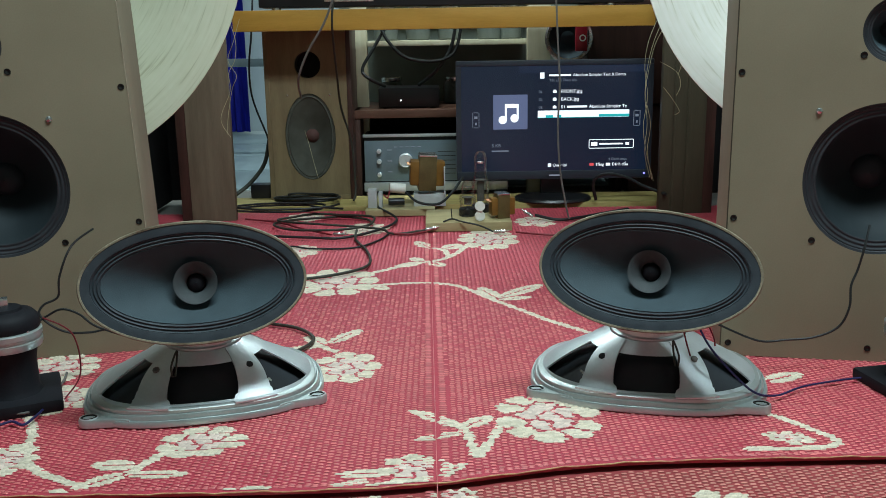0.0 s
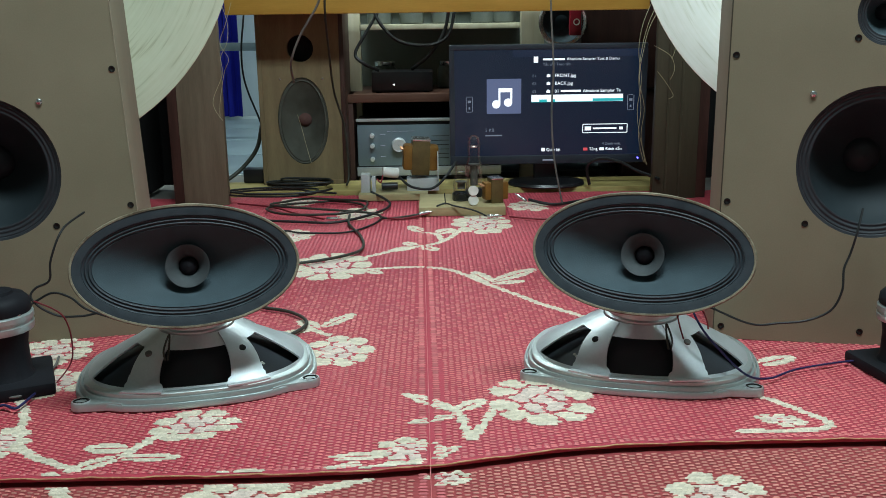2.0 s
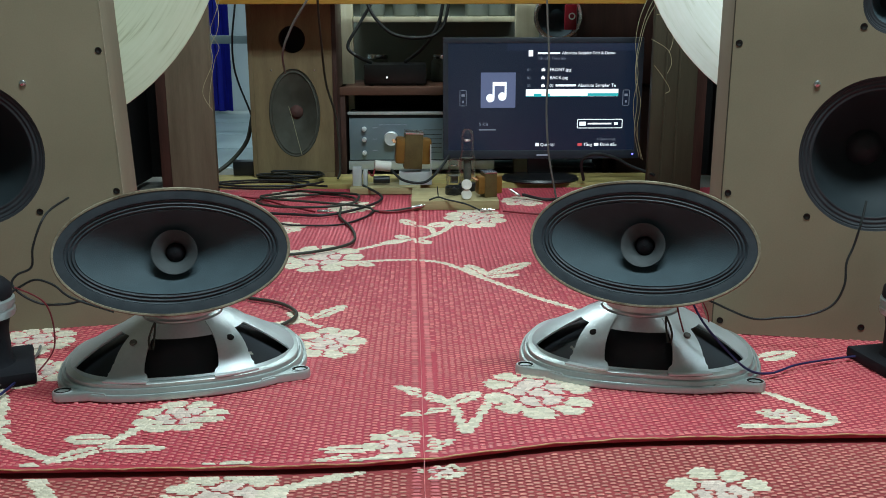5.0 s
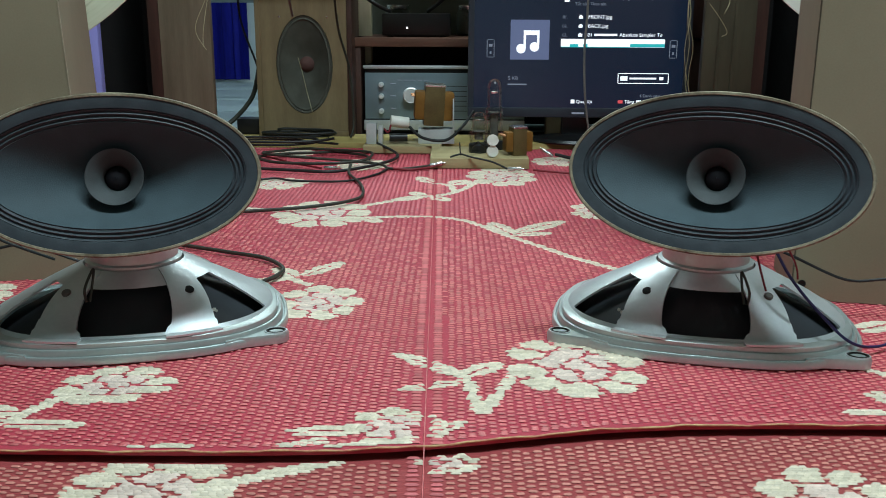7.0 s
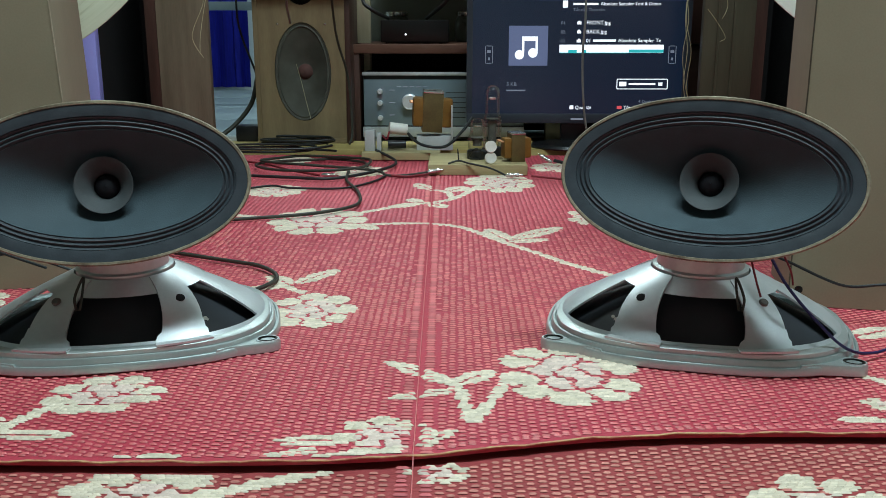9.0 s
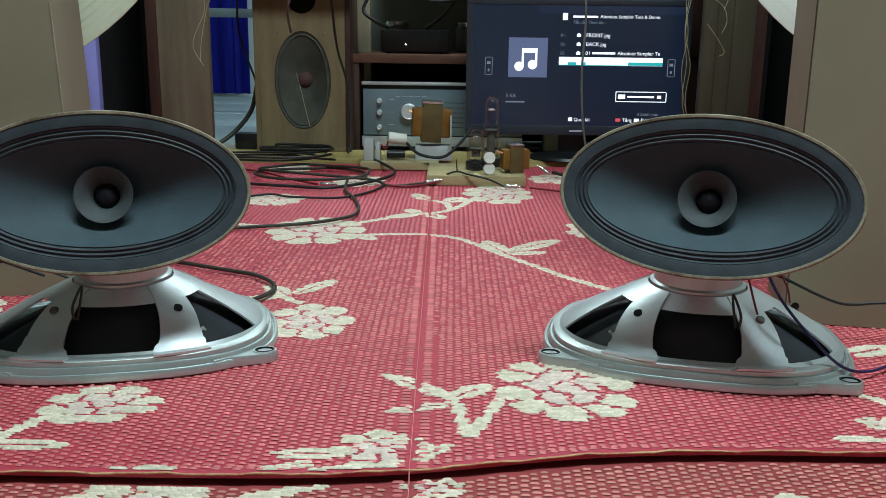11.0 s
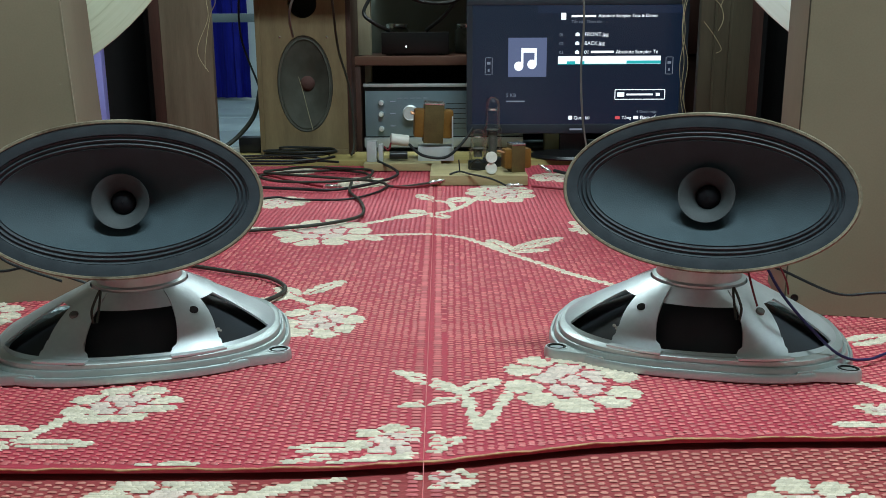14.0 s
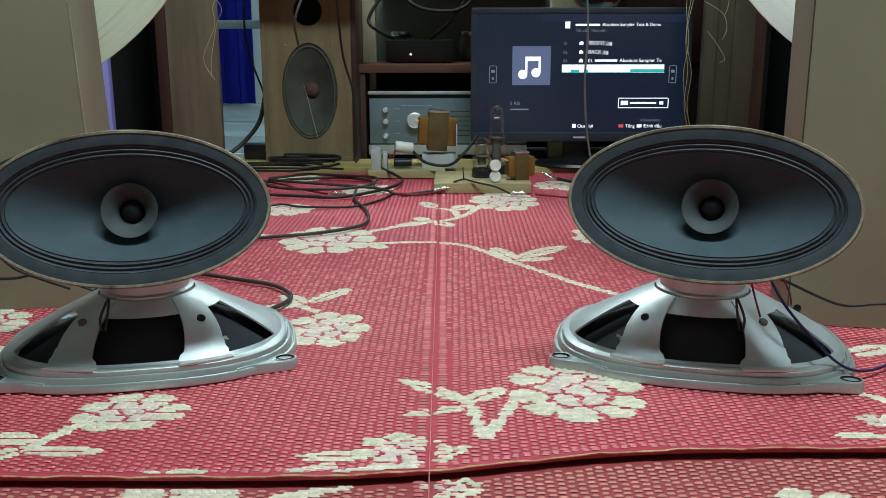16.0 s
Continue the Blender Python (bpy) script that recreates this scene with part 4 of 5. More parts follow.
def valve(w, m, r, h, label):
    t = new("valve")
    t.parent, t.matrix_local = w, m
    tagged(t, label)
    part("base", lathe([(r * 0.95, 0), (r, 0.002), (r, 0.016), (r * 0.9, 0.018)], 32, (True, True)), BLACK_PL, t)
    part("bulb", lathe([(r * 0.86, 0.018), (r * 0.92, 0.03), (r * 0.92, h * 0.52), (r * 0.74, h * 0.6), (r * 0.72, h * 0.66), (r * 0.72, h * 0.88), (r * 0.6, h * 0.96), (r * 0.3, h * 0.995), (0.0005, h)], 32), GLASS, t, "clear glass bulb")
    part("anode", loft([ell(r * 0.42, r * 0.25, 0.026, 24), ell(r * 0.42, r * 0.25, h * 0.5, 24)], (True, True)), CORE if h < 0.07 else ANODE, t, "metal plates inside")
    part("mica", cyl(r * 0.66, h * 0.52, h * 0.535, 24), ANODE, t)
    part("getter", lathe([(r * 0.4, h * 0.8), (r * 0.42, h * 0.82), (r * 0.3, h * 0.83)], 24), STEEL, t)


a1 = thing("breadboard_amp", pose(0, 0, 0.002), "wooden board with power supply parts and amber transformer", "amplifier board")
part("board", boxed(-0.13, 0.04, 2.275, 2.36, 0, 0.016, bevel=0.0015), BOARD, a1)
part("relay", boxed(-0.125, -0.103, 2.3, 2.33, 0.016, 0.062, bevel=0.002), ALU, a1, "dull metal relay can")
part("relay", boxed(-0.099, -0.089, 2.302, 2.325, 0.016, 0.055, bevel=0.002), ALU, a1)
part("capacitor", cyl(0.0125, -0.02, 0.02, 28), WHITE_PL, a1, "white tilted capacitor", m=pose(-0.052, 2.31, 0.064, 0, 98, 10))
part("capacitor", cyl(0.009, -0.02, 0.02, 28), BLACK_PL, a1, "black capacitor", m=pose(-0.055, 2.312, 0.03, 0, 90, 4))
part("bracket", boxed(-0.012, 0.068, 2.315, 2.355, 0.016, 0.048, bevel=0.001), ALU, a1, "folded aluminium bracket")
part("bracket_flange", boxed(0.064, 0.067, 2.3, 2.355, 0.048, 0.115, bevel=0.0005), ALU, a1)
transformer(a1, pose(0.02, 2.335, 0.056, 0, 3, 5), 1.36)
part("lead", tube([(-0.03, 2.3, 0.055), (0.0, 2.27, 0.035), (0.05, 2.26, 0.032), (0.085, 2.27, 0.06), (0.11, 2.3, 0.09)], 0.0032), BLACK_RUB, a1)
part("lead", tube([(-0.085, 2.3, 0.05), (-0.075, 2.28, 0.045), (-0.07, 2.29, 0.06)], 0.002), RED_WIRE, a1)
a2 = thing("breadboard_amp", pose(0, 0, 0.002), "wooden board carrying two valves and amber transformer", "amplifier board")
part("board", boxed(0.02, 0.215, 2.085, 2.25, 0, 0.02, bevel=0.0015), BOARD, a2)
valve(a2, pose(0.15, 2.215, 0.02), 0.021, 0.145, "tall clear glass valve")
valve(a2, pose(0.118, 2.17, 0.02), 0.021, 0.082, "short glass valve")
transformer(a2, pose(0.195, 2.14, 0.02, 0, 0, 14), 0.88)
for z in (0.028, 0.05):
    part("disc_capacitor", cyl(0.0115, -0.0035, 0.0035, 28), WHITE_PL, a2, "round white disc capacitor", m=pose(0.143, 2.1, z + 0.004, 80, 0, 6))
part("lead", tube([(0.135, 2.12, 0.03), (0.115, 2.1, 0.05), (0.1, 2.12, 0.03), (0.12, 2.15, 0.022)], 0.0018), BLACK_RUB, a2)
part("lead", tube([(0.08, 2.1, 0.024), (0.078, 2.1, 0.05)], 0.0013), BLACK_RUB, a2)


def plug(m, label):
    w = thing("plug", m @ Matrix.Scale(0.72, 4), label, "plug", "metal plugs")
    part("barrel", lathe([(0.003, 0), (0.0055, 0.004), (0.0055, 0.02), (0.0045, 0.022), (0.0045, 0.028)], 20, (True, True)), STEEL, w)
    part("tip", lathe([(0.0062, 0.028), (0.0062, 0.036), (0.0018, 0.036), (0.0018, 0.046), (0.0005, 0.047)], 20), STEEL, w)


plug(pose(0.018, 2.075, 0.009, 0, 82, 15), "shiny metal cable plug on the mat")
plug(pose(-0.185, 2.055, 0.007, 0, 90, -10), "shiny metal cable plug on the mat")
plug(pose(0.17, 2.05, 0.008, 0, 88, -5), "shiny metal cable plug on the mat")
plug(pose(0.275, 2.21, 0.008, 0, 60, 160), "shiny metal cable plug on the mat")

# ---- cables and threads ----
cable("hanging_cable", [(-0.165, 2.2, 0.56), (-0.178, 2.2, 0.52), (-0.205, 2.205, 0.46), (-0.245, 2.22, 0.40), (-0.272, 2.24, 0.34), (-0.277, 2.3, 0.29)], 0.0027, GREY_CABLE, "grey cable hanging down over the yellow shelf edge")
cable("hanging_cable", [(-0.18, 2.215, 0.52), (-0.186, 2.215, 0.46), (-0.19, 2.3, 0.36), (-0.19, 2.38, 0.26), (-0.172, 2.42, 0.17), (-0.165, 2.42, 0.05), (-0.17, 2.4, 0.02)], 0.0027, OLIVE_CABLE, "dark thin cable hanging beside the small speaker")
cable("hanging_cable", [(0.32, 2.2, 0.56), (0.327, 2.2, 0.42), (0.333, 2.2, 0.32), (0.33, 2.2, 0.22), (0.336, 2.195, 0.12), (0.35, 2.19, 0.04), (0.357, 2.185, 0.006)], 0.0022, GREY_CABLE, "thin grey cable hanging in front of the monitor")
cable("black_cable", [(-0.09, 2.62, 0.45), (-0.12, 2.6, 0.4), (-0.15, 2.58, 0.345), (-0.125, 2.57, 0.318), (-0.09, 2.6, 0.3)], 0.0045, BLACK_RUB, "black cable looped behind the media player")
cable("black_cable", [(-0.105, 2.62, 0.47), (-0.08, 2.6, 0.42), (-0.03, 2.59, 0.375), (0.05, 2.59, 0.365), (0.1, 2.6, 0.39), (0.12, 2.62, 0.46)], 0.0045, BLACK_RUB, "black cable drooping in front of the shelves")
cable("black_cable", [(0.105, 2.61, 0.47), (0.09, 2.6, 0.4), (0.05, 2.6, 0.34), (0.0, 2.64, 0.3)], 0.005, BLACK_RUB, "black cable drooping in front of the shelves")
cable("black_cable", [(-0.428, 2.560, 0.559), (-0.438, 2.560, 0.450), (-0.449, 2.560, 0.371), (-0.450, 2.560, 0.304), (-0.440, 2.560, 0.252), (-0.415, 2.560, 0.181), (-0.404, 2.560, 0.141)], 0.0026, BLACK_RUB, "black cable hanging beside the small speaker")
cable("black_cable", [(-0.5, 2.5, 0.02), (-0.46, 2.52, 0.05), (-0.42, 2.53, 0.1), (-0.405, 2.54, 0.16), (-0.4, 2.56, 0.19)], 0.0055, OLIVE_CABLE, "dark green cable rising from the plank")


def coil(cx, cy, a, b, turns, r, mat, label, z0=0.006, seed=1, tail=()):
    rg = random.Random(seed)
    pts = []
    n = int(turns * 10)
    for k in range(n + 1):
        t = 2 * math.pi * k / 10
        w = 1 + rg.uniform(-0.14, 0.14)
        pts.append((cx + a * w * math.cos(t) + rg.uniform(-0.01, 0.01), cy + b * w * math.sin(t), z0 + 0.006 * k / 10))
    return cable("cable_coil", pts + list(tail), r, mat, label, steps=6)


coil(-0.33, 2.29, 0.12, 0.05, 2.0, 0.0026, BLACK_RUB, "black cable coiled on the mat", 0.02, 2)
coil(-0.21, 2.17, 0.11, 0.085, 1.5, 0.0028, OLIVE_CABLE, "dark cable coiled on the mat", 0.006, 3, [(-0.1, 2.1, 0.01), (-0.06, 2.06, 0.006), (-0.03, 2.06, 0.005), (0.02, 2.075, 0.009)])
coil(-0.29, 2.42, 0.08, 0.035, 2.4, 0.0028, BLACK_RUB, "black cable coiled before the small speaker", 0.018, 4)
cable("floor_cable", [(-0.36, 2.06, 0.006), (-0.24, 2.03, 0.006), (-0.16, 2.02, 0.006), (-0.08, 2.1, 0.008), (-0.05, 2.2, 0.01), (-0.1, 2.3, 0.02)], 0.003, BLACK_RUB, "black cable curving across the mat")
cable("floor_cable", [(-0.135, 2.08, 0.01), (-0.13, 2.0, 0.006), (-0.1, 1.9, 0.006), (-0.085, 1.8, 0.006), (-0.1, 1.74, 0.007), (-0.16, 1.69, 0.007), (-0.25, 1.66, 0.006), (-0.35, 1.62, 0.006), (-0.42, 1.5, 0.006)], 0.0028, OLIVE_CABLE, "thick grey-green cable curving across the mat")
cable("floor_cable", [(-0.3, 1.46, 0.006), (-0.22, 1.42, 0.006), (-0.165, 1.39, 0.006), (-0.135, 1.34, 0.006), (-0.15, 1.29, 0.006), (-0.18, 1.26, 0.006)], 0.0026, OLIVE_CABLE, "dark cable looping behind the oval loudspeaker")
cable("thin_wire", [(-0.35, 1.86, 0.004), (-0.27, 1.95, 0.004), (-0.22, 1.93, 0.004), (-0.13, 1.93, 0.004), (-0.08, 2.0, 0.004), (-0.06, 2.07, 0.005)], 0.0022, BLACK_RUB, "thin black wire lying on the mat")
cable("red_wire", [(-0.42, 2.25, 0.006), (-0.33, 2.2, 0.006), (-0.26, 2.12, 0.006), (-0.19, 2.055, 0.006)], 0.0022, RED_WIRE, "dark red wire lying on the mat")
cable("red_wire", [(-0.06, 2.06, 0.006), (-0.02, 2.05, 0.005), (0.02, 2.07, 0.006)], 0.0025, RED_WIRE, "dark red wire lying on the mat")
cable("thin_wire", [(0.06, 2.09, 0.024), (0.08, 2.1, 0.028), (0.1, 2.08, 0.026), (0.14, 2.06, 0.02), (0.17, 2.05, 0.008)], 0.002, BLACK_RUB, "thin black wire across the board")
cable("thin_wire", [(0.22, 2.05, 0.006), (0.3, 2.02, 0.005), (0.38, 2.05, 0.005)], 0.002, RED_WIRE, "thin wire lying on the mat")
cable("floor_cable", [(0.28, 2.21, 0.012), (0.33, 2.18, 0.006), (0.38, 2.2, 0.006), (0.45, 2.25, 0.006), (0.52, 2.3, 0.006)], 0.0035, BLACK_RUB, "black cable lying before the monitor")
cable("floor_cable", [(0.45, 2.36, 0.02), (0.44, 2.34, 0.07), (0.47, 2.33, 0.09), (0.52, 2.33, 0.08), (0.56, 2.32, 0.06), (0.6, 2.25, 0.05)], 0.004, BLACK_RUB, "black cable arching beside the monitor")
cable("speaker_lead", [(-0.42, 1.29, 0.185), (-0.425, 1.225, 0.176), (-0.438, 1.21, 0.14), (-0.443, 1.21, 0.113), (-0.46, 1.205, 0.104), (-0.465, 1.2, 0.093), (-0.452, 1.2, 0.078), (-0.432, 1.205, 0.066), (-0.406, 1.21, 0.064), (-0.37, 1.215, 0.065), (-0.3, 1.24, 0.03)], 0.0015, BLACK_RUB, "dark lead from the woofer")
cable("speaker_lead", [(-0.49, 1.15, 0.06), (-0.469, 1.19, 0.081), (-0.454, 1.2, 0.091), (-0.435, 1.2, 0.099), (-0.414, 1.2, 0.092), (-0.393, 1.2, 0.075), (-0.35, 1.22, 0.05)], 0.0015, BLACK_RUB, "dark lead looping to the horn driver")
cable("speaker_lead", [(0.6, 1.21, 0.19), (0.591, 1.2, 0.162), (0.585, 1.2, 0.134), (0.576, 1.195, 0.114), (0.574, 1.19, 0.087), (0.562, 1.19, 0.061), (0.535, 1.195, 0.046), (0.5, 1.2, 0.041), (0.462, 1.2, 0.041), (0.405, 1.2, 0.066), (0.37, 1.2, 0.08)], 0.0015, BLACK_RUB, "dark lead from the woofer")
cable("speaker_lead", [(0.355, 1.115, 0.1), (0.365, 1.09, 0.075), (0.39, 1.08, 0.045), (0.42, 1.08, 0.018), (0.455, 1.1, 0.006), (0.5, 1.13, 0.005), (0.57, 1.15, 0.006), (0.6, 1.14, 0.01)], 0.0014, BLUE_WIRE, "navy wire running from the oval loudspeaker")
cable("red_wire", [(0.335, 1.1, 0.1), (0.338, 1.088, 0.08), (0.342, 1.082, 0.064)], 0.001, RED_WIRE, "short red lead on the basket strut")
cable("red_wire", [(0.36, 1.11, 0.11), (0.372, 1.1, 0.085), (0.376, 1.1, 0.07)], 0.0009, RED_WIRE, "short red lead behind the oval loudspeaker")
cable("thin_wire", [(-0.495, 1.076, 0.006), (-0.468, 1.082, 0.006), (-0.443, 1.085, 0.006), (-0.438, 1.100, 0.006), (-0.439, 1.128, 0.006), (-0.438, 1.154, 0.006), (-0.438, 1.185, 0.006), (-0.446, 1.217, 0.006)], 0.0016, GREY_CABLE, "twisted grey wire lying by the horn driver")
cable("thin_wire", [(-0.478, 1.041, 0.006), (-0.458, 1.052, 0.006), (-0.448, 1.061, 0.006), (-0.431, 1.051, 0.006), (-0.427, 1.070, 0.006), (-0.426, 1.117, 0.006), (-0.430, 1.157, 0.006)], 0.0016, BLUE_WIRE, "dark violet wire lying by the horn driver")
cable("red_wire", [(-0.43, 1.13, 0.11), (-0.4, 1.14, 0.085), (-0.4, 1.15, 0.03), (-0.415, 1.13, 0.004)], 0.001, RED_WIRE, "thin red wire from the horn driver")


def thread(pts, seed, label):
    rg = random.Random(seed)
    q = [(x + rg.uniform(-0.006, 0.006), y, z + rg.uniform(-0.004, 0.004)) for x, y, z in pts]
    return cable("straw_thread", q, 0.0006, STRAW, label, "thread", 8)


for k in range(2):
    o = 0.014 * k
    thread([(-0.355 - o, 2.0, 0.47), (-0.365, 2.0, 0.43), (-0.38 + o, 2.0, 0.39), (-0.368 - o, 2.0, 0.36), (-0.375, 2.0, 0.33), (-0.393 - o, 2.0, 0.27), (-0.388, 2.0, 0.235)], k, "pale frayed straw thread hanging")
for k in range(3):
    o = 0.016 * k
    thread([(0.525 + o, 2.05, 0.48), (0.5 + o * 0.5, 2.05, 0.42), (0.49 + o * 0.6, 2.05, 0.36), (0.5, 2.05, 0.3), (0.495 + o * 0.4, 2.05, 0.24), (0.505, 2.05, 0.18), (0.515 + o * 0.2, 2.05, 0.12)], 10 + k, "pale frayed straw thread hanging")
for k in range(3):
    thread([(0.53, 2.05, 0.42 - 0.05 * k), (0.56, 2.05, 0.41 - 0.06 * k), (0.575, 2.05, 0.37 - 0.05 * k), (0.56, 2.05, 0.34 - 0.04 * k)], 20 + k, "pale frayed straw thread hanging")

# fitting and post invented to carry the added shelf lamp
bk = thing("lamp_fitting", pose(0.02, 2.5, 1.0), "unseen added tube fitting lighting the back shelf", "lamp")
part("housing", boxed(-0.32, 0.32, -0.02, 0.02, 0.025, 0.07, bevel=0.004), WHITE_PL, bk)
part("lamp_tube", cyl(0.01, -0.3, 0.3, 20), TUBE_GLOW, bk, "glowing tube", m=pose(0, 0, 0.012, 0, 90))
part("post", boxed(0.405, 0.425, -0.06, -0.04, -0.503, 0.07, bevel=0.002), WHITE_PL, bk)
part("arm", boxed(0.3, 0.425, -0.06, -0.02, 0.04, 0.06, bevel=0.002), WHITE_PL, bk)
# ---- tube lamp fitting above, behind the viewer ----
lf = thing("lamp_fitting", pose(0.4, 0.72, 2.21), "white fluorescent tube fitting", "lamp")
part("housing", boxed(-0.62, 0.62, -0.02, 0.02, 0.03, 0.29, bevel=0.004), WHITE_PL, lf)
part("lamp_tube", cyl(0.013, -0.58, 0.58, 20), TUBE_GLOW, lf, "glowing tube", m=pose(0, 0, 0.01, 0, 90))

# fitting for the added far-wall lamp, out of view
ff = thing("lamp_fitting", pose(-0.7, 3.5, 2.22), "unseen added tube fitting lighting the far wall", "lamp")
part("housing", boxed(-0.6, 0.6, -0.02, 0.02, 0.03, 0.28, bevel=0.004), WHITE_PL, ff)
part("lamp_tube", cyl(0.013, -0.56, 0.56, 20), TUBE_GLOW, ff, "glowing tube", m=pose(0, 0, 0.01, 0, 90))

thread([(-0.29, 2.462, 0.2), (-0.285, 2.46, 0.16), (-0.272, 2.458, 0.12), (-0.262, 2.455, 0.07)], 31, "pale thread hanging over the oval driver")

# ---- woven mat: every straw loop is a raised strand; cream strands draw the flowers ----
def crease(x):
    return 0.917 + 0.027 * np.tanh((x - 0.11) / 0.11)


def seam(y):
    return 0.046 - 0.0125 * (y - 0.87)


def blob(x, y, cx, cy, a, b, turn=0.0):
    c, s = math.cos(radians(turn)), math.sin(radians(turn))
    u, v = (x - cx) * c + (y - cy) * s, -(x - cx) * s + (y - cy) * c
    return (u / a) ** 2 + (v / b) ** 2


def flower(x, y, cx, cy, a, b, turn=0.0, petals=9, seed=0):
    """A peony head: rings of petals with thin gaps between."""
    rg = np.random.RandomState(seed)
    hit = np.zeros(x.shape, bool)
    best, second = np.full(x.shape, 9.0), np.full(x.shape, 9.0)
    spots = [(0.0, 0.0)]
    for n, r in ((5, 0.4), (petals, 0.78)):
        for k in range(n):
            t = 2 * math.pi * (k + rg.rand() * 0.6) / n
            spots.append((r * math.cos(t), r * math.sin(t)))
    c, s = math.cos(radians(turn)), math.sin(radians(turn))
    u, v = ((x - cx) * c + (y - cy) * s) / a, (-(x - cx) * s + (y - cy) * c) / b
    for pu, pv in spots:
        d = np.hypot((u - pu) * 0.85, (v - pv) * 1.2)
        second = np.minimum(second, np.maximum(best, d))
        best = np.minimum(best, d)
    hit |= (best < 0.31) & (second - best > 0.085 * (np.sin(u * 7 + seed) * np.sin(v * 6 + 2 * seed) > -0.45))
    return hit


def leaf(x, y, x0, y0, x1, y1, w):
    """A pointed leaf from stalk to tip with a thin dark vein."""
    L = math.hypot(x1 - x0, y1 - y0)
    ux, uy = (x1 - x0) / L, (y1 - y0) / L
    t, d = ((x - x0) * ux + (y - y0) * uy) / L, -(x - x0) * uy + (y - y0) * ux
    half = 0.85 * w * np.sqrt(np.clip(np.sin(np.clip(t, 0, 1) * math.pi), 0, 1))
    return (t > 0) & (t < 1) & (np.abs(d) < half) & ~((np.abs(d) < w * 0.16) & (t < 0.75))


def stem(x, y, pts, w):
    hit = np.zeros(x.shape, bool)
    path = spline([(px, py, 0) for px, py in pts], 6)
    for p, q in zip(path, path[1:]):
        d = q - p
        t = np.clip(((x - p.x) * d.x + (y - p.y) * d.y) / max(d.length_squared, 1e-9), 0, 1)
        hit |= np.hypot(x - p.x - t * d.x, y - p.y - t * d.y) < w
    return hit


FLOWERS = ((0.174, 1.062, 0.066, 0.074, 0), (-0.078, 1.236, 0.05, 0.062, 0), (-0.136, 1.675, 0.078, 0.098, 0), (0.157, 2.005, 0.068, 0.1, 0),
           (-0.118, 2.135, 0.055, 0.07, 0), (0.278, 2.19, 0.052, 0.06, 0), (-0.28, 2.285, 0.05, 0.05, 0), (-0.25, 1.925, 0.055, 0.06, 0),
           (-0.216, 1.012, 0.052, 0.042, 10), (-0.415, 0.973, 0.035, 0.04, 0), (-0.47, 1.25, 0.055, 0.06, 0), (-0.425, 1.14, 0.05, 0.05, 0),
           (0.43, 0.997, 0.028, 0.017, -25), (-0.136, 0.845, 0.06, 0.06, 0), (0.315, 0.84, 0.052, 0.055, 0), (0.022, 0.935, 0.042, 0.035, 0),
           (0.285, 1.705, 0.04, 0.06, 0), (-0.5, 2.1, 0.06, 0.09, 0), (0.061, 0.892, 0.026, 0.016, 0))


def hearts(x, y):
    hit = np.zeros(x.shape, bool)
    for cx, cy, a, b, t in FLOWERS:
        hit |= blob(x, y, cx, cy, a * 0.5, b * 0.5, t) < 1
    return hit


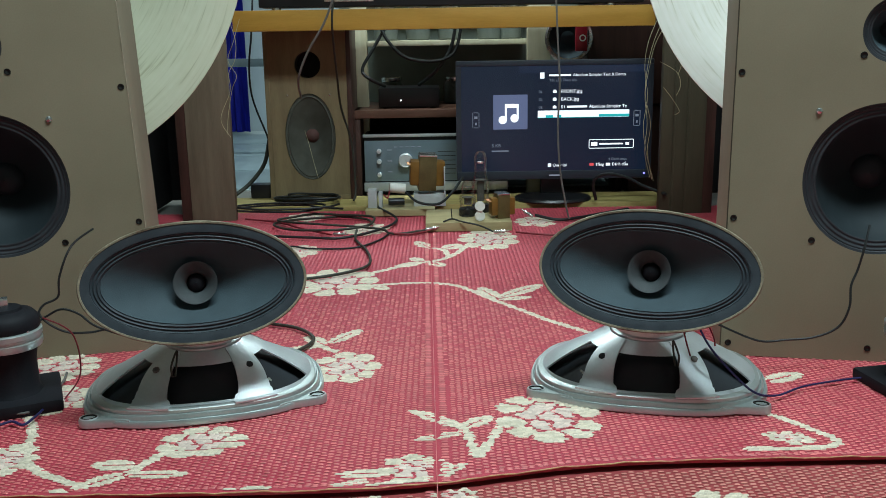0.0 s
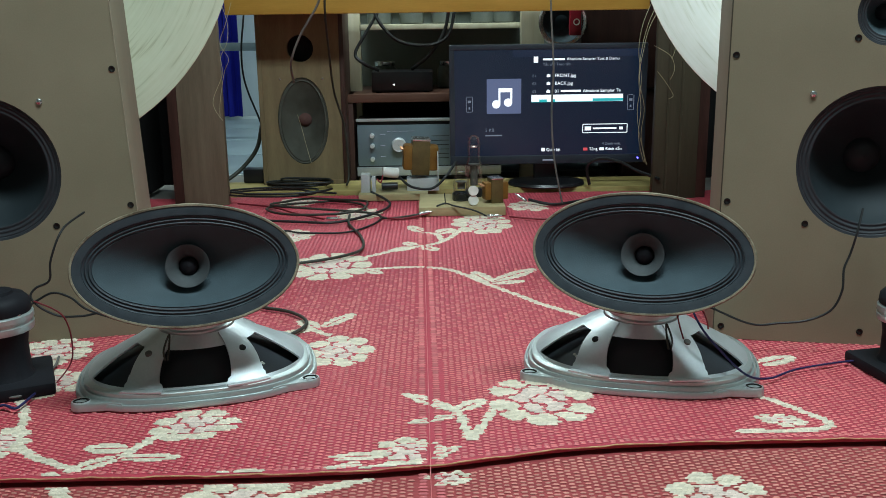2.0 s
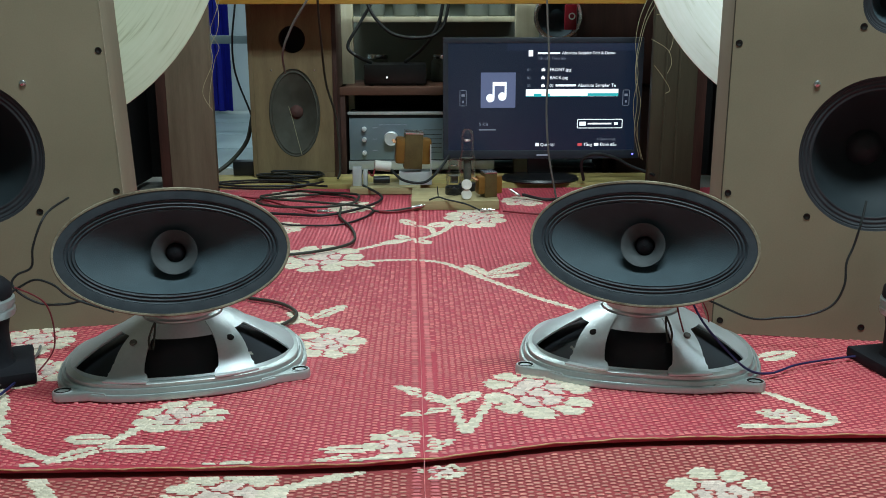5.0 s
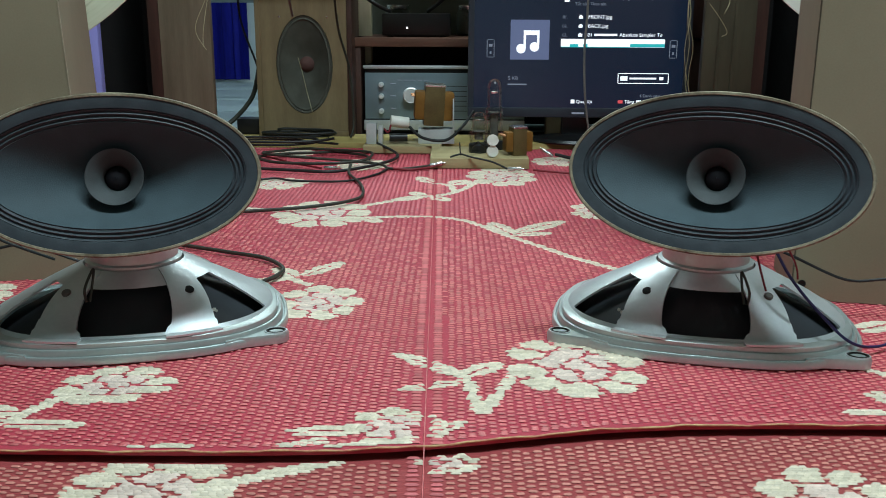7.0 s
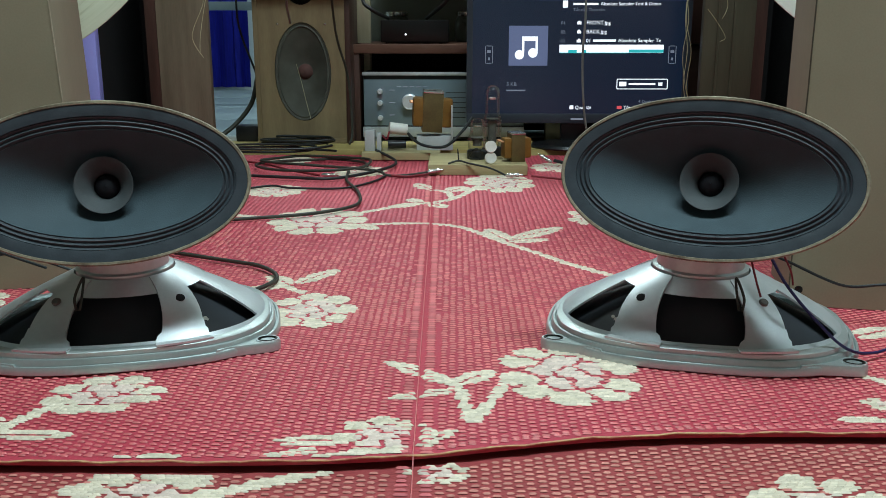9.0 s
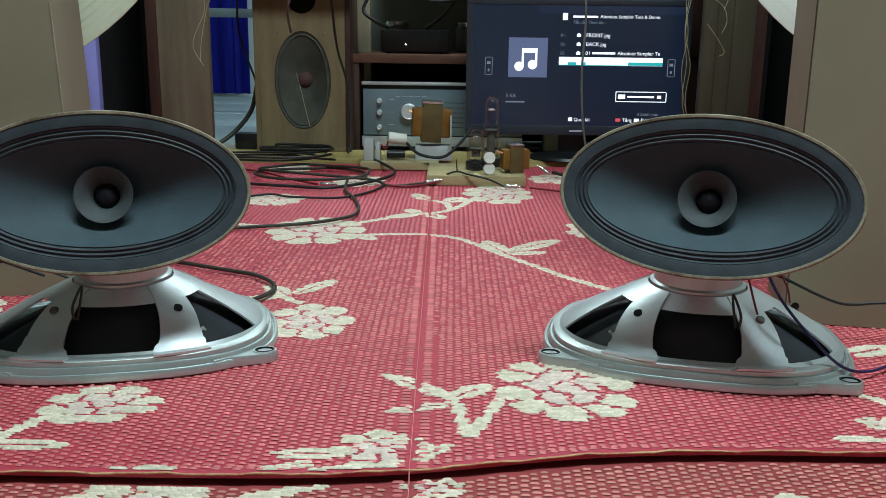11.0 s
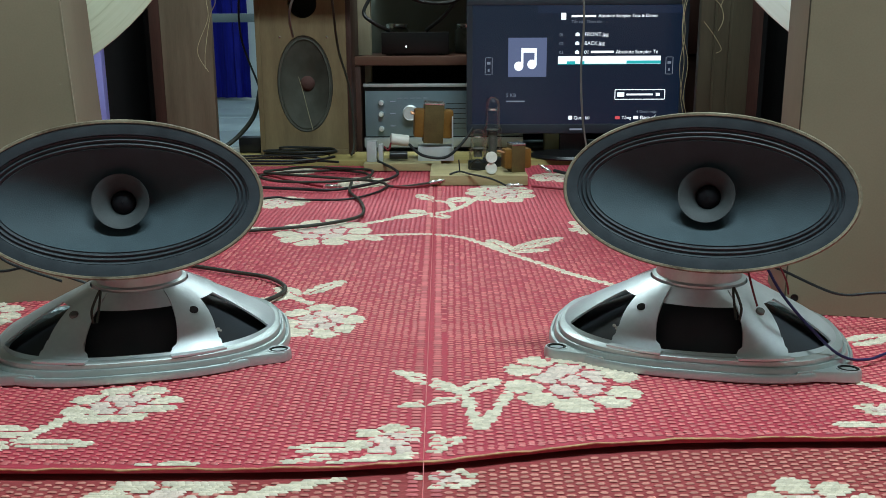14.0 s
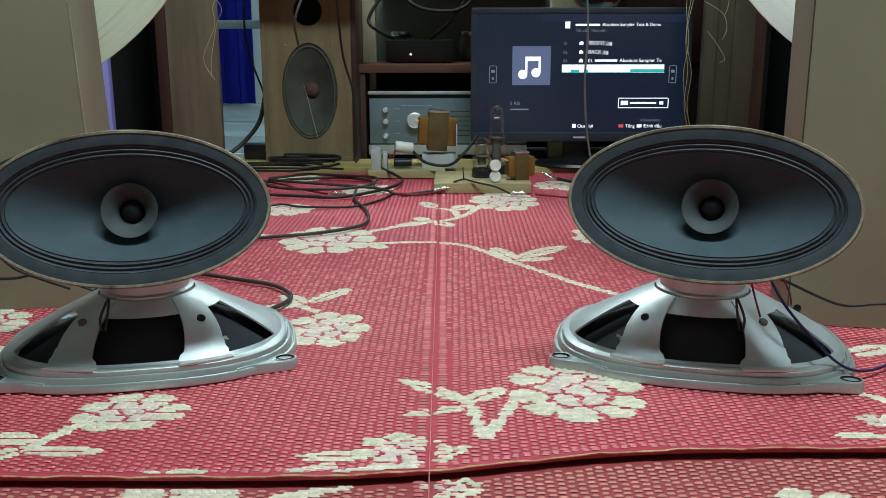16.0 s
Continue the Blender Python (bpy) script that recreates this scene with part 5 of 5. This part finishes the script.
def motif(x, y):
    m = np.zeros(x.shape, bool)
    for k, (cx, cy, a, b, t) in enumerate(FLOWERS):
        m |= flower(x, y, cx, cy, a * 0.84, b * 0.93, t, 8 if a < 0.055 else 10, k)
    for a in ((0.08, 1.03, 0.012, 1.085, 0.011), (0.074, 1.035, 0.108, 1.062, 0.013), (0.075, 1.022, 0.022, 1.004, 0.008), (-0.118, 1.33, -0.15, 1.368, 0.014), (-0.112, 1.335, -0.07, 1.398, 0.013),
              (-0.125, 1.325, -0.17, 1.312, 0.01), (0.031, 1.929, -0.001, 1.993, 0.016), (0.062, 1.918, 0.093, 1.959, 0.022), (0.013, 1.808, -0.036, 1.779, 0.016), (0.015, 1.818, -0.005, 1.848, 0.014), (0.028, 1.809, 0.06, 1.78, 0.016), (-0.064, 1.642, -0.041, 1.623, 0.014)):
        m |= leaf(x, y, *a)
    for a in ((0.148, 1.55, 0.12, 1.625, 0.017), (0.152, 1.562, 0.23, 1.635, 0.018), (0.15, 1.545, 0.205, 1.56, 0.01), (-0.27, 0.957, -0.318, 0.958, 0.014), (-0.275, 0.936, -0.212, 0.935, 0.01),
              (-0.272, 0.94, -0.32, 0.906, 0.012), (0.462, 1.163, 0.516, 1.186, 0.016), (-0.06, 0.925, 0.0, 0.93, 0.01), (0.04, 0.92, 0.075, 0.945, 0.008), (-0.02, 0.915, -0.06, 0.9, 0.008)):
        m |= leaf(x, y, *a)
    for p, w in ((((0.076, 1.03), (0.083, 0.99), (0.088, 0.962), (0.1, 0.99), (0.115, 1.03)), 0.0042), (((0.05, 1.055), (0.076, 1.03)), 0.005),
                 (((-0.079, 1.733), (-0.033, 1.774), (0.012, 1.806), (0.046, 1.824), (0.075, 1.859), (0.109, 1.947)), 0.005), (((0.031, 1.929), (0.06, 1.907), (0.069, 1.852)), 0.005),
                 (((-0.09, 1.645), (-0.007, 1.661), (0.046, 1.657), (0.089, 1.63), (0.143, 1.542), (0.185, 1.479), (0.223, 1.422), (0.3, 1.33)), 0.0044),
                 (((-0.45, 1.1), (-0.42, 1.05), (-0.385, 0.96), (-0.313, 0.912)), 0.0047), (((-0.27, 0.945), (-0.25, 0.985)), 0.006), (((0.42, 1.075), (0.479, 0.981), (0.377, 0.97)), 0.0042),
                 (((-0.08, 0.865), (-0.03, 0.888), (0.012, 0.91)), 0.006), (((-0.33, 0.9), (-0.28, 0.83)), 0.007), (((-0.1, 1.3), (-0.13, 1.33)), 0.005), (((-0.3, 1.72), (-0.21, 1.69)), 0.006)):
        m |= stem(x, y, p, w)
    return m


def ground_z(x, y):
    z = 0.0012 * np.sin(x * 9 + 1) * np.sin(y * 7)
    near = y < crease(x)
    lip = np.clip(1 - np.abs(y - crease(x) - 0.004) / 0.012, 0, 1)
    return np.where(near, z - 0.0065, z + 0.003 * lip)


def mat_sheet(name, y0f, y1f, parent, rows=60):
    bm = bmesh.new()
    nx = 80
    g = []
    for j in range(rows + 1):
        row = []
        for i in range(nx + 1):
            x = -1.05 + 2.25 * i / nx
            a, b = y0f(x), y1f(x)
            y = a + (b - a) * (j / rows) ** 1.5
            row.append(bm.verts.new((x, y, float(ground_z(np.array(x), np.array(min(y, float(crease(x)) - 1e-4) if name == "near_panel" else y + 1e-5))) - 0.0008)))
        g.append(row)
    for j in range(rows):
        for i in range(nx):
            bm.faces.new((g[j][i], g[j][i + 1], g[j + 1][i + 1], g[j + 1][i]))
    for f in bmesh.ops.extrude_face_region(bm, geom=bm.faces[:])["geom"]:
        if isinstance(f, bmesh.types.BMVert):
            f.co.z -= 0.003
    return part(name, bm, DUSTY_BASE if name == "near_panel" else RED_BASE, parent)


mat_thing = thing("woven_mat", pose(0, 0, 0), "red woven straw mat with cream flowers, folded across", "mat")
mat_sheet("far_panel", lambda x: float(crease(x)), lambda x: 2.362, mat_thing)
mat_sheet("near_panel", lambda x: 0.2, lambda x: float(crease(x)) + 0.03, mat_thing, 30)
part("fold_piping", tube([(x, float(crease(x)) - 0.0006 + 0.0008 * math.sin(x * 190), 0.0018 + 0.0006 * math.sin(x * 83)) for x in [-1.05 + 2.25 * k / 180 for k in range(181)]], 0.0009, 6, 1), PIPING, mat_thing, "frayed yellow piping along the fold")
for dx in (-0.001,):
    part("seam_thread", tube([(seam(y) + dx, y, float(ground_z(np.array(seam(y)), np.array(y))) + 0.0006) for y in [0.72 + 1.63 * k / 160 for k in range(161)]], 0.0005, 5, 1), RED_STRAND, mat_thing)


def strands(name, px, py, ln, wd, ht, mat, parent, label):
    """Low rounded humps, one per straw loop, in one mesh."""
    n = len(px)
    rg = np.random.RandomState(5)
    ln = ln * (0.85 + 0.3 * rg.rand(n))
    wd = wd * (0.85 + 0.3 * rg.rand(n))
    z = ground_z(px, py)
    sk = (rg.rand(n) - 0.5) * 0.0012
    co = np.empty((n, 8, 3))
    for k, (ax, ay, az) in enumerate(((-0.5, 0, -0.3), (-0.34, -0.42, -0.3), (0.34, -0.42, -0.3), (0.5, 0, -0.3), (0.34, 0.42, -0.3), (-0.34, 0.42, -0.3), (-0.28, 0, 1.0), (0.28, 0, 1.0))):
        co[:, k, 0], co[:, k, 1], co[:, k, 2] = px + ax * ln, py + ay * wd + ax * sk, z + az * ht
    base = (np.arange(n) * 8)[:, None]
    tri = np.array([[0, 1, 6], [1, 2, 7], [1, 7, 6], [2, 3, 7], [3, 4, 7], [4, 5, 6], [4, 6, 7], [5, 0, 6]])
    faces = (base[:, :, None] + tri[None]).reshape(-1, 3)
    me = bpy.data.meshes.new(name)
    me.vertices.add(n * 8)
    me.vertices.foreach_set("co", co.reshape(-1))
    me.loops.add(len(faces) * 3)
    me.loops.foreach_set("vertex_index", faces.reshape(-1).astype(np.int32))
    me.polygons.add(len(faces))
    me.polygons.foreach_set("loop_start", np.arange(0, len(faces) * 3, 3, dtype=np.int32))
    me.polygons.foreach_set("use_smooth", np.ones(len(faces), bool))
    me.update(calc_edges=True)
    me.validate()
    me.materials.append(mat)
    ob = new(name, me)
    ob.parent = parent
    return tagged(ob, label, kind="stuff")


PX, PY = 0.0078, 0.0066
gx, gy = np.meshgrid(np.arange(-0.95, 1.1, PX), np.arange(0.72, 2.36, PY))
gy = gy + (np.arange(gx.shape[1]) % 2)[None, :] * PY * 0.5
gx, gy = gx.ravel(), gy.ravel()
rg = np.random.RandomState(3)
gx, gy = gx + (rg.rand(gx.size) - 0.5) * 0.0016, gy + (rg.rand(gx.size) - 0.5) * 0.0005
clear = (np.abs(gy - crease(gx)) > 0.005) & (np.abs(gx - seam(gy)) > 0.0145)
cream = motif(gx, gy)
far = gy > crease(gx)
# paler loops are picked with falling odds from near to far
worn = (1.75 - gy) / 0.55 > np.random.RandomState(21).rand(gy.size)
for picked, mat, label in ((far & worn, RED_STRAND, "paler red straw loops"), (far & ~worn, DEEP_STRAND, "deep red straw loops"), (~far, DUSTY_STRAND, "dusty tan-red straw loops")):
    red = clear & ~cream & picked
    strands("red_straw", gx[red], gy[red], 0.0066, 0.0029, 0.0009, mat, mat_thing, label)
fx, fy = np.meshgrid(np.arange(-0.95, 1.1, 0.0055), np.arange(0.72, 2.36, 0.0033))
fx = (fx + np.random.RandomState(8).rand(fx.shape[0])[:, None] * 0.0055).ravel()
fy = fy.ravel()
cm = motif(fx, fy) & (np.abs(fy - crease(fx)) > 0.003) & (np.abs(fx - seam(fy)) > 0.0035)
blush = hearts(fx, fy)
for picked, mat, label in ((~blush, CREAM_STRAND, "cream straw flower strands"), (blush, BLUSH_STRAND, "blush cream straw at the flower hearts")):
    strands("cream_straw", fx[cm & picked], fy[cm & picked], 0.0082, 0.0024, 0.0013, mat, mat_thing, label)
# paler stitched bands on both sides of the seam
bx, by = np.meshgrid(np.array([-0.0085, 0.0085]), np.arange(0.72, 2.35, 0.0062))
sx = (bx + seam(by)).ravel()
strands("seam_stitch", sx, by.ravel(), 0.0095, 0.0032, 0.0011, material("pink_stitch", (0.64, 0.17, 0.165), (0.53, 0.105, 0.115), 20, 0.6, rnd=0.2), mat_thing, "pale pink stitches along the seam")
